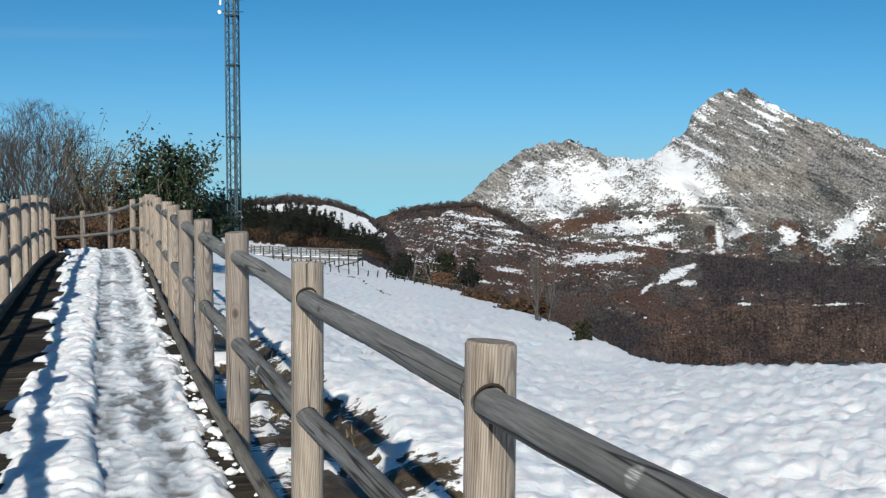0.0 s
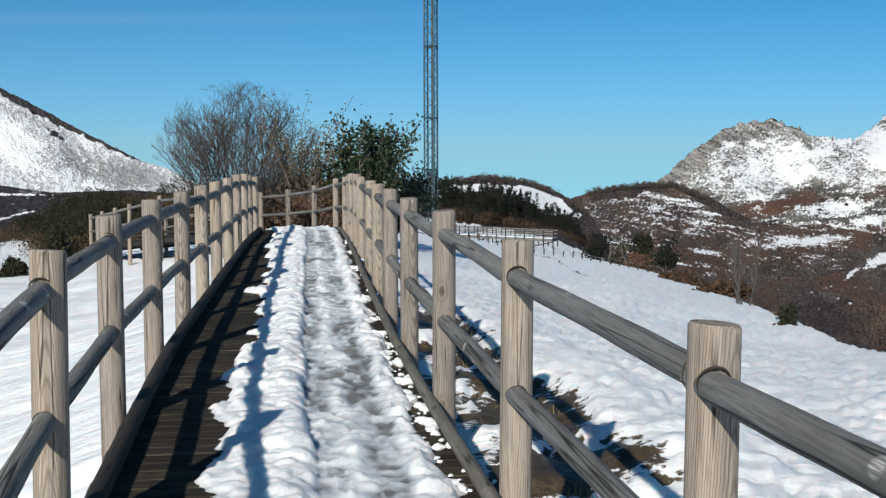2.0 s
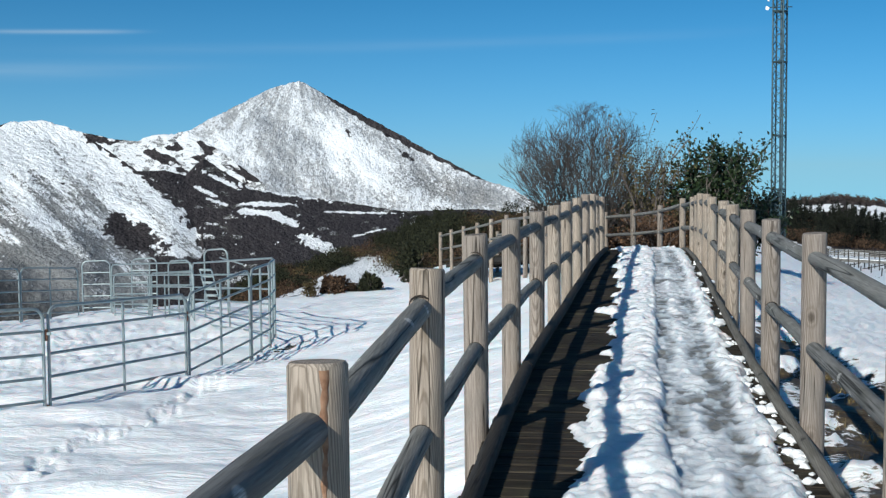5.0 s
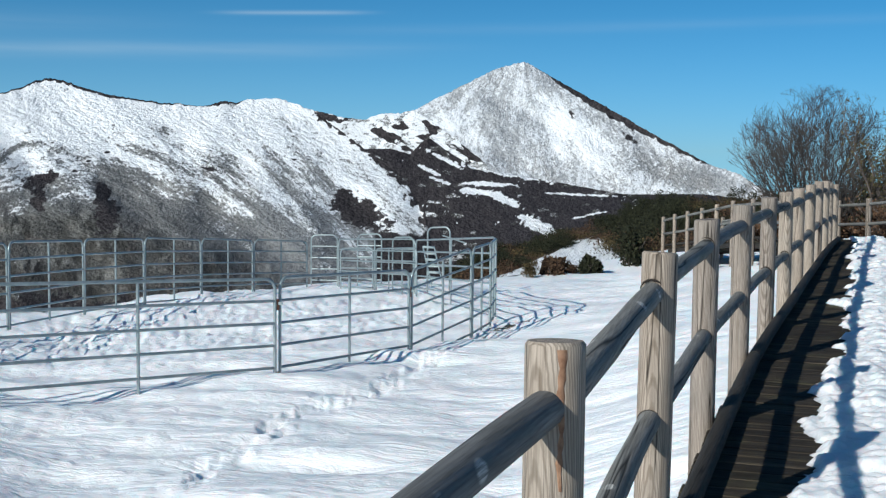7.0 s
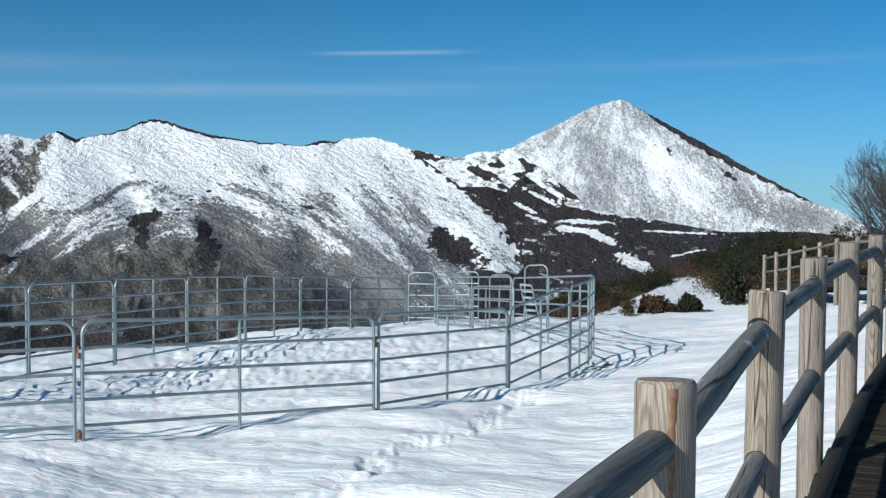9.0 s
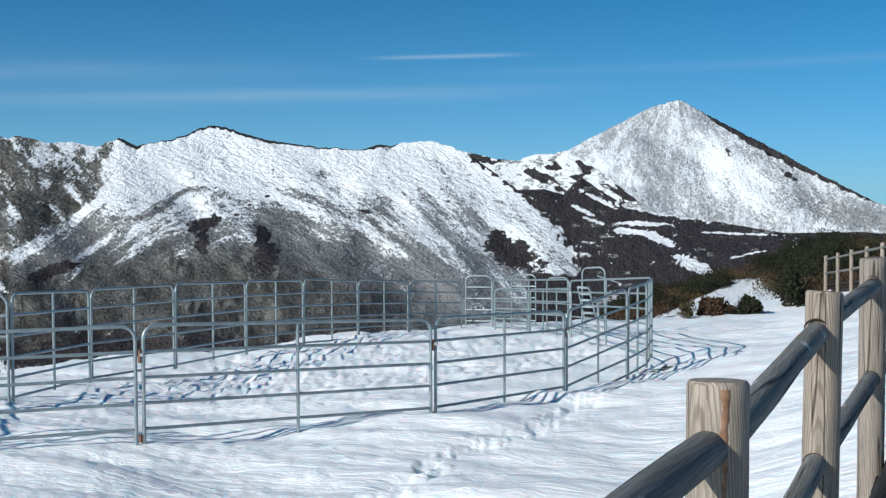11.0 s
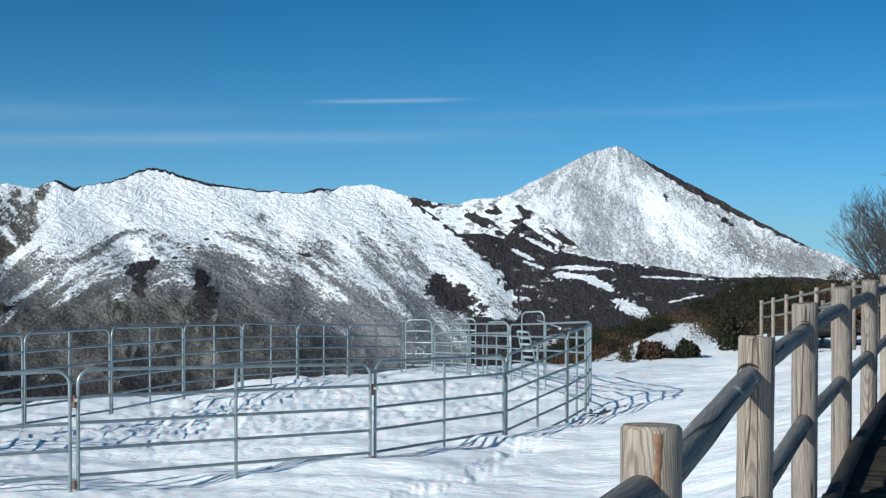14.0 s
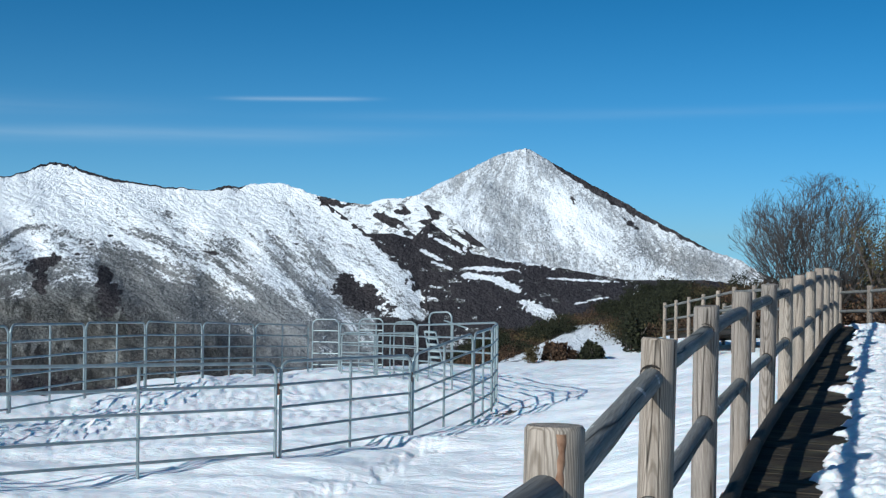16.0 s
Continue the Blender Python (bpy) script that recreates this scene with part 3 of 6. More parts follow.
def build_ground():
    az = np.concatenate([np.arange(-180, -50, 1.0), np.arange(-50, 39, 0.11), np.arange(39, 180.1, 1.0)])
    r = np.concatenate([[0.3], 0.9 * 1.0125 ** np.arange(0, 410), np.geomspace(150, 4700, 60)])
    A, Rr = np.meshgrid(az, r)
    x, y = Rr * np.sin(np.radians(A)), Rr * np.cos(np.radians(A))
    z = land(x, y)
    near = 1 - smooth(60, 140, Rr)
    right = smooth(0.0, 3.0, x)
    # wind-combed drifts on one side, trodden lumps on the other
    comb = fbm(x * 0.35 + 0.25 * y, y * 1.5 - 0.2 * x, 4, 11)
    lumps = fbm(x * 2.1, y * 2.1, 4, 23)
    fresh = fbm(x * 0.9 + 0.7 * y, y * 4.2 - 0.5 * x, 3, 13)
    pits = ridged(x * 2.6, y * 2.6, 3, 27)
    z = z + near * (1 - right) * ((comb - 0.5) * 0.27 + (fresh - 0.5) * 0.075)
    z = z + near * right * ((fbm(x * 9.5, y * 9.5, 3, 24) - 0.5) * 0.105 + (lumps - 0.5) * 0.045 + (comb - 0.5) * 0.05 - 0.02 * smooth(0.6, 0.85, pits))
    # a line of footprints along the meadow
    path = np.exp(-((x + 6.45 + 0.08 * (y - 12.5) + 0.12 * np.sin(y * 1.1)) / 0.30) ** 2) * smooth(8.5, 10.5, y) * (1 - smooth(20, 23, y))
    z = z - path * 0.07 * smooth(0.46, 0.62, fbm(x * 4.5, y * 2.4, 3, 29))
    z = z + near * (fbm(x * 0.12, y * 0.12, 3, 31) - 0.5) * 0.35 * smooth(2, 8, Rr)
    # beaten ground inside and beside the pen
    pen = np.exp(-(((x + 13.2) / 4.8) ** 2 + ((y - 25) / 9.0) ** 2) ** 2)
    z = z + pen * (fbm(x * 6.0, y * 6.0, 3, 41) - 0.5) * 0.09 - pen * 0.05 * np.clip(1 - cells(x * 5.0, y * 5.0, 43)[0] * 1.7, 0, 1)
    # under the deck the snow is thin, beside it earth and grass show
    d = x - 0.62
    strip = np.exp(-((d - 0.75) / 0.5) ** 2) * smooth(1, 3, y) * (1 - smooth(15, 24, y))
    bare = strip * (-0.06 + 1.75 * fbm(x * 2.6, y * 1.6, 4, 55)) + 0.9 * np.exp(-((x + 0.2) / 0.75) ** 2) * (y > -1.0) * (y < 27)
    z = z + strip * 0.09 * smooth(0.5, 0.25, bare) * (0.6 + fbm(x * 5, y * 5, 3, 57))
    pen_edge = np.exp(-((x + 7.2) / 0.5) ** 2 - ((y - 24.0) / 2.4) ** 2)
    bare = bare + 1.0 * pen_edge * fbm(x * 2.3, y * 2.3, 3, 77)
    ring = np.exp(-((np.hypot((x + 16.1) / 1.0, (y - 18.0) / 1.0) - 0.3) / 1.3) ** 2)
    bare = bare + 0.7 * ring * fbm(x * 1.2, y * 1.2, 3, 79)
    t_line = np.clip((A - 9.0) / 3.8, 0, 1)
    tuft = np.exp(-((Rr - (76 - 40 * t_line + 3 * np.sin(A * 3))) / 0.7) ** 2) * smooth(8.8, 9.4, A) * (1 - smooth(12.3, 12.9, A))
    bare = bare + 1.15 * tuft * (0.3 + fbm(x * 0.8, y * 0.8, 3, 83))
    dc = field(A, 1)
    scrub = smooth(-3, 6, Rr - dc + 6 * (fbm(x * 0.15, y * 0.15, 4, 63) - 0.5))
    along_deck = smooth(2, 4, y) * (1 - smooth(16, 22, y))
    z = z + along_deck * (0.13 * (fbm(x * 2.4, y * 1.6, 3, 57) - 0.45) * np.exp(-((x - 1.4) / 0.6) ** 2) - 0.10 * np.exp(-((x - 1.45) / 0.3) ** 2) + 0.07 * np.exp(-((x - 2.15) / 0.4) ** 2))
    me = grid_mesh("ground", np.stack([x, y, z], -1), M_GROUND, {"bare": bare, "scrub": scrub, "combed": 1 - right})
    ob = new("ground", me)
    return tagged(ob, "snow covered meadow spur falling away on both sides", "ground", kind="structure")


build_ground()


def massif(name, label, az0, az1, ridge, foot, r_foot, r_ridge, step=0.05, rows=130, bulge=1.0, rough=1.0, seed=1, zones=None, spur=1.0, grain=(3.4, 9.0, -12.0)):
    """A mountain as one sheet from its foot over the ridge and down behind. ridge, foot: (azimuth, elevation) pairs in degrees."""
    az = np.arange(az0, az1 + step, step)
    v = np.linspace(0, 1, rows)
    A, V = np.meshgrid(az, v)
    soft = np.convolve(np.pad(curve_at(ridge, az), 12, mode="edge"), np.ones(25) / 25, "valid")[None, :] + 0 * V
    coarse = curve_at(ridge, A) - soft + rough * 0.08 * (fbm(A * 2.6, A * 0 + seed, 3, seed) - 0.5)
    sharp = rough * 0.09 * (fbm(A * 9, A * 0 + seed, 4, seed + 3) - 0.5)
    top = soft + coarse * V ** 14 + sharp * V ** 60
    low = curve_at(foot, A)
    shape = V ** bulge
    el = low + (top - low) * shape
    gully = fbm(A * 0.34 + 0.30 * el, el * 0.30 - 0.08 * A, 3, seed + 7, 0.36)
    fine = ridged(A * 1.7 + 0.5 * el, el * 1.5 - 0.3 * A, 4, seed + 9, 0.55)
    fall = np.sin(np.pi * np.clip(V, 0, 1)) ** 0.6
    tall = (soft - low) / (soft - low).max()
    near = curve_at(r_foot, A) if isinstance(r_foot, tuple) else r_foot
    reach = (r_ridge - near) * np.clip(tall, 0.2, 1)
    Rr = near + reach * V - spur * fall * ((gully - 0.5) * 0.42 + (fine - 0.5) * 0.012) * reach
    z = EYE + Rr * np.tan(np.radians(el))
    # the far side
    bv = np.linspace(0.08, 1, 14)
    BA, BV = np.meshgrid(az, bv)
    bz0, br0 = z[-1][None, :], Rr[-1][None, :]
    br = br0 + BV * 420
    bz = bz0 + (-150 - bz0) * BV ** 1.2
    A2, R2, Z2 = np.vstack([A, BA]), np.vstack([Rr, br]), np.vstack([z, bz])
    x, y = R2 * np.sin(np.radians(A2)), R2 * np.cos(np.radians(A2))
    E2 = np.degrees(np.arctan2(Z2 - EYE, R2))
    V2 = np.vstack([V, np.ones_like(BV)])
    wa = A2 + 0.3 * (fbm(A2 * 1.5, E2 * 1.5, 3, seed + 11) - 0.5)
    we = E2 + 0.3 * (fbm(A2 * 1.5, E2 * 1.5, 3, seed + 12) - 0.5)
    ct, st = math.cos(radians(grain[2])), math.sin(radians(grain[2]))
    gu, gw = (wa * ct + we * st) * grain[0], (we * ct - wa * st) * grain[1]
    F2 = fbm(gu, gw, 5, seed + 13, 0.7) - 0.5
    G2 = smooth(0.74, 0.88, ridged(gu * 0.45, gw * 0.45, 4, seed + 15, 0.6))
    D2 = np.vstack([np.broadcast_to(top[-1], A.shape), np.broadcast_to(top[-1], BA.shape)]) - E2
    masks = {"run": A2, "flow": E2 - A2 * math.tan(radians(grain[2])), "cliff": 0 * A2, "dust": 0 * A2}
    masks.update(zones(A2, E2, D2, G2, F2))
    for key in ("run", "flow"):
        masks[key] = np.radians(masks[key]) * 1400
    masks.update(relief=F2, arc=np.radians(A2) * 1400, lift=np.radians(E2) * 1400, size=np.full(A2.shape, r_ridge / 1400))
    me = grid_mesh(name, np.stack([x, y, Z2], -1), M_MOUNTAIN, masks)
    return tagged(new(name, me), label, "mountain", kind="structure")


def blob(a, e, a0, e0, wa, we, tilt=0.0):
    """A soft oval patch on a hillside, in degrees."""
    c, s = math.cos(radians(tilt)), math.sin(radians(tilt))
    u, w = (a - a0) * c + (e - e0) * s, -(a - a0) * s + (e - e0) * c
    d = np.sqrt((u / wa) ** 2 + (w / we) ** 2)
    return np.clip(1.25 - 0.75 * d, 0, 1)


def patches(a, e, spots, seed):
    wob = 0.8 * (fbm(a * 2.0, e * 3.2, 4, seed) - 0.5) + 0.9 * (fbm(a * 6, e * 10, 4, seed + 1) - 0.5)
    f = np.zeros_like(a)
    for spot in spots:
        f = np.maximum(f, blob(a, e, *spot) + wob)
    return np.clip(f, 0, 1)


def spans(a, d, marks, m):
    """A dark band along a ridge: (azimuth, thickness in degrees) pairs."""
    wide = curve_at(marks, a) * (0.6 + 0.8 * m)
    return smooth(0.03, -0.02, d - wide) * (wide > 0.012)


def zones_left(a, e, d, g, f):
    n, m = fbm(a * 0.8, e * 1.2, 5, 101), fbm(a * 5, e * 7, 4, 102)
    # how the slope falls: to one side below the summit, to the other below the eastern spur
    fall = curve_at(((-50, -8.2), (-46, -5.4), (-42, -2.4), (-38.5, -0.2), (-36.5, 0.3), (-34.5, -0.1), (-32, -1.2), (-29, -3.1), (-26, -5.4), (-23, -8.2), (-19, -12.4)), a)
    flow = e - fall + 0.5 * (fbm(a * 0.5, e * 0.5, 3, 109) - 0.5)
    line = curve_at(((-50, -4.0), (-45.8, -3.1), (-43.4, -2.9), (-41.0, -2.3), (-39.0, -2.1), (-36.0, -2.1), (-34.0, -2.7), (-31.7, -3.7), (-29.1, -4.8), (-26.3, -5.4), (-24, -5.6), (-22, -6.2)), a)
    streak = fbm(a * 0.55, flow * 2.1, 5, 104, 0.6)
    over = e - line + 0.3 + 0.35 * smooth(-32, -35, a) + 0.7 * (n - 0.5) + 1.3 * (streak - 0.5)
    snow = -0.14 + 0.54 * smooth(-0.6, 0.7, over) + 0.20 * smooth(0.5, 2.0, over) + 0.24 * smooth(1.4, 3.4, over) + 0.16 * (m - 0.5) + 1.45 * (streak - 0.5) + 0.7 * f - 0.22 * g
    # smooth white bowls and the textured spur
    snow = snow + 0.3 * smooth(1.9, 2.9, over) - 0.42 * smooth(-35.5, -32.5, a) * smooth(1.0, -1.4, e + 0.6 * (n - 0.5)) * (1 - 0.5 * smooth(-25.5, -23.5, a))
    snow = snow + 0.5 * smooth(0.2, 0.9, blob(a, e, -34.0, 1.5, 2.6, 0.5, -10)) + 0.25 * smooth(0.2, 0.9, blob(a, e, -39.3, 1.2, 1.6, 0.7, 40)) + 0.22 * smooth(0.2, 0.9, blob(a, e, -43.2, -1.4, 2.6, 0.22, 38))
    snow = snow - 0.05 - 0.30 * smooth(0.15, 0.9, blob(a, e, -31.2, -0.3, 3.0, 1.2, -34)) - 0.14 * smooth(0.2, 0.9, blob(a, e, -39.0, -0.4, 2.2, 0.5, 30))
    snow = snow - 0.16 * smooth(0.1, 0.9, blob(a, e, -25.6, -0.9, 2.6, 1.3, -42))
    forest = patches(a, e, ((-37.5, -1.6, 0.75, 0.30, 14), (-37.5, -2.35, 0.32, 0.55), (-34.8, -2.2, 0.28, 0.5), (-34.6, -3.2, 0.55, 0.7), (-23.3, -3.05, 1.25, 0.62, -24), (-23.9, -2.4, 0.6, 0.4, -30), (-41, -7.2, 5.5, 0.8), (-33, -7.4, 4.5, 0.6), (-44, -3.6, 1.2, 0.25, 20)), 103)
    forest = np.maximum(forest, patches(a, e, ((-30.2, -1.05, 0.32, 0.09, -8), (-36.0, -1.18, 0.14, 0.06), (-34.6, -0.35, 0.14, 0.05), (-35.4, -0.75, 0.12, 0.05), (-26.4, -0.6, 0.16, 0.06), (-28.6, 0.9, 0.1, 0.04)), 105))
    brink = np.interp(e, (-6.6, -4.8, -2.9, -1.88, -0.72, 0.18, 1.2), (-19.6, -20.0, -20.4, -21.1, -22.2, -23.5, -25.0))
    hem = smooth(-0.55, 0.25, a - brink + 1.3 * (n - 0.5) + 0.9 * (m - 0.5)) + smooth(-3.5, -4.6, e + 1.2 * (n - 0.5)) * smooth(-23.6, -22.0, a)
    forest = np.maximum(forest, 0.9 * hem)
    rim = spans(a, d, ((-41.3, 0), (-41.0, 0.13), (-40.3, 0.16), (-39.9, 0.02), (-38.6, 0.06), (-37.6, 0.10), (-36.2, 0.11), (-34.6, 0.12), (-33.2, 0.08), (-31.2, 0.05), (-30.4, 0.02), (-29.8, 0.14), (-28.9, 0.09), (-28.6, 0), (-20, 0)), m)
    # rock face turned from the sun: its shade is painted with the dark cliff colour
    bound = np.interp(e, (-2.93, -2.04, -1.40, -0.33, 0.93, 1.86), (-45.8, -44.5, -43.4, -42.0, -41.9, -41.4))
    face = smooth(0.25, -0.25, a - bound + 0.4 * (n - 0.5) + 0.4 * (m - 0.5))
    slab = fbm((a + 0.8 * e) * 2.2, (e - 0.9 * a) * 0.8, 5, 107, 0.62)
    snow = snow * (1 - face) + face * (0.22 + 2.0 * (slab - 0.5) + 0.6 * f + 0.25 * smooth(0.5, 1.8, e))
    low = smooth(0.9, -0.4, over)
    cliff = np.clip(low * smooth(0.40, 0.56, fbm(a * 0.7, e * 0.9, 4, 108)) + 0.75 * face, 0, 1)
    return {"snow": snow, "forest": np.maximum(forest, 0.75 * rim), "heath": np.clip(0.75 + 0.3 * low, 0, 1) * (1 - face), "rust": 0.12 * low * smooth(0.5, 0.65, fbm(a * 1.4, e * 1.9, 4, 110)), "cliff": cliff, "flow": flow, "dust": (1 - face) * (0.04 + 0.16 * smooth(-0.9, 0.5, over) + 0.16 * smooth(-30, -26, a))}


def zones_mid(a, e, d, g, f):
    n = fbm(a * 3.2, e * 5, 5, 111)
    return {"snow": 0.86 - 0.45 * smooth(0.48, 0.66, n), "dust": 0.3 + 0 * a, "forest": 0.68 * smooth(0.58, 0.66, fbm(a * 1.5 + e * 1.3, e * 2.2, 4, 113)), "heath": 0.6 + 0 * a, "rust": 0 * a}


PYRAMID = ((-23.5, 0.6), (-21.1, 1.58), (-20.4, 2.01), (-19.1, 2.66), (-17.4, 3.5), (-16.3, 3.86), (-15.95, 3.91), (-15.3, 3.6), (-14.8, 3.31), (-13.3, 2.5), (-12.2, 1.91), (-9.7, 0.5), (-8.4, -0.2), (-7.3, -0.72), (-6.3, -1.0), (-5.7, -1.4), (-3.5, -2.4))


def zones_pyramid(a, e, d, g, f):
    n = fbm(a * 1.4, e * 2.0, 5, 121)
    m = fbm(a * 6 + 1.6 * e, e * 5, 4, 123)
    # rills that fan out from the summit
    turn, down = np.degrees(np.arctan2(a + 16.0, np.maximum(5.0 - e, 0.3))), np.hypot(a + 16.0, 5.0 - e)
    flow = turn * 0.062 + 0.35 * (fbm(a * 0.9, e * 0.9, 3, 129) - 0.5)
    rib = fbm(turn * 0.16, down * 0.55, 5, 127, 0.6)
    snow = 0.50 + 0.7 * (rib - 0.5) + 0.25 * (m - 0.5) + 0.2 * (n - 0.5) + 0.12 * smooth(0.3, 0.05, d) * (a < -15.5)
    snow = snow + 0.20 * smooth(0.1, 0.9, blob(a, e, -13.2, 0.2, 3.0, 0.8, -26)) + 0.12 * smooth(0.1, 0.9, blob(a, e, -18.5, 0.8, 1.4, 1.0, 40))
    # shaded face and rib below the summit, painted as thinner snow beside a white band
    snow = snow - 0.13 * smooth(0.1, 0.9, blob(a, e, -16.6, 1.3, 1.0, 2.2, -14)) - 0.30 * smooth(0.3, 0.9, blob(a, e, -17.3, 0.2, 0.22, 1.3, 32)) + 0.22 * smooth(0.1, 0.9, blob(a, e, -14.4, 1.5, 2.4, 0.55, -34))
    snow = snow - 0.36 * smooth(0.2, 0.9, blob(a, e, -9.2, -1.0, 2.6, 0.6, -16))
    wide = curve_at(((-15.4, 0.0), (-14.4, 0.10), (-13, 0.28), (-11, 0.36), (-9.6, 0.26), (-8.4, 0.12), (-7.4, 0.0)), a)
    east = smooth(0.08, -0.08, d - wide + 0.35 * (n - 0.5) + 0.25 * (m - 0.5)) * (wide > 0.02)
    thicket = patches(a, e, ((-18.9, -0.3, 0.6, 0.3), (-13.7, 1.5, 0.25, 0.3, 20), (-11.2, 0.55, 0.7, 0.14, -35)), 125)
    snow = snow + 0.5 * f - 0.15 * g
    # the pale cover is strongest here, as painted haze over the far peak
    return {"snow": snow, "forest": np.maximum(0.85 * east, 0.62 * thicket), "heath": 0.3 + 0 * a, "rust": 0 * a, "flow": flow, "run": down, "dust": 0.64 - 0.25 * smooth(0.2, 0.9, blob(a, e, -9.2, -1.0, 2.6, 0.6, -16))}


def zones_valley(a, e, d, g, f):
    n = fbm(a * 1.6, e * 3.6, 5, 131)
    strips = patches(a, e, ((-16.9, -1.05, 1.7, 0.15, -11), (-17.7, -1.62, 1.1, 0.09, -2), (-17.9, -2.0, 0.9, 0.12, -4), (-16.8, -2.3, 0.9, 0.16, -24), (-15.1, -3.55, 0.9, 0.24, -22), (-13.4, -2.05, 1.4, 0.05, -2), (-12.6, -2.9, 0.4, 0.05, 10), (-13.4, -3.1, 0.3, 0.04, 8), (-19.6, -0.5, 0.8, 0.08, -26), (-20.3, -1.0, 0.6, 0.07, -26), (-19.7, -1.5, 0.5, 0.06, -20)), 133)
    # paler patch of snow painted in to lift the massif's cast shadow
    thin = 0.5 * smooth(0.2, 0.8, blob(a, e, -20.2, -3.2, 0.9, 0.9))
    return {"snow": np.where(strips > 0.42, 0.85, 0.10 + 0.25 * smooth(0.58, 0.7, n) + 0.34 * thin), "forest": np.where(strips > 0.42, -0.3, 1.05 - 0.6 * smooth(0.60, 0.70, n) - 0.9 * thin), "heath": 1 + 0 * a, "rust": 0 * a}


massif("mountain", "snowy limestone ridge above a steep scrubby flank", -50, -19.4,
       ((-50, 2.6), (-47, 2.5), (-45.7, 2.17), (-45.3, 2.33), (-44.2, 2.01), (-43.1, 2.07), (-42.0, 1.83), (-41.1, 2.24), (-40.3, 1.91), (-39.7, 2.03), (-38.2, 2.37), (-37.6, 2.71), (-37.0, 2.85), (-36.3, 2.72), (-35.3, 2.38), (-34.3, 2.16), (-32.6, 1.91), (-30.4, 1.73), (-29.6, 2.0), (-28.9, 1.94), (-28.2, 2.12), (-27.1, 2.12), (-26.2, 1.9), (-25.0, 1.25), (-23.5, 0.15), (-22.2, -0.75), (-21.1, -1.88), (-20.4, -2.95), (-20, -4.8), (-19.4, -6.6)),
       ((-50, -9), (-20, -8.5)), ((-50, 750), (-34, 753), (-31, 765), (-28, 786), (-25, 816), (-22, 843), (-19.4, 870)), 1080, 0.045, 190, 0.9, 1.0, 3, zones_left, 0.42)
massif("mountain", "low snowy shoulder with dark heath", -28, -17.5,
       ((-28, 0.5), (-26.3, 1.8), (-25.0, 1.52), (-23.9, 1.28), (-23.2, 1.27), (-22.5, 1.5), (-21.6, 1.55), (-20.9, 1.7), (-19, 0.4), (-17.5, -0.8)),
       ((-28, -4), (-17.5, -3)), 2680, 2860, 0.05, 90, 0.9, 1.0, 7, zones_mid, 0.5)
massif("mountain", "snow covered pyramid peak with a wooded eastern edge", -23.5, -3.5,
       PYRAMID,
       ((-23.5, -3), (-18, -2), (-3.5, -3.4)), 3000, 3450, 0.045, 140, 1.0, 0.8, 12, zones_pyramid, 0.9, (5.0, 3.4, 14.0))
massif("mountain", "dark wooded valley hills with strips of snow", -25, -4,
       ((-25, -0.6), (-23.5, -0.1), (-22, -0.05), (-21.1, -0.3), (-20.3, 0.5), (-19.6, 0.0), (-18.1, -0.95), (-15.1, -1.4), (-11.4, -2.0), (-7.8, -1.95), (-4, -2.3)),
       ((-25, -6.9), (-4, -7.2)), ((-25, 1860), (-20.4, 1840), (-17, 1720), (-4, 1300)), 2620, 0.05, 130, 1.0, 0.5, 17, zones_valley, 0.22)


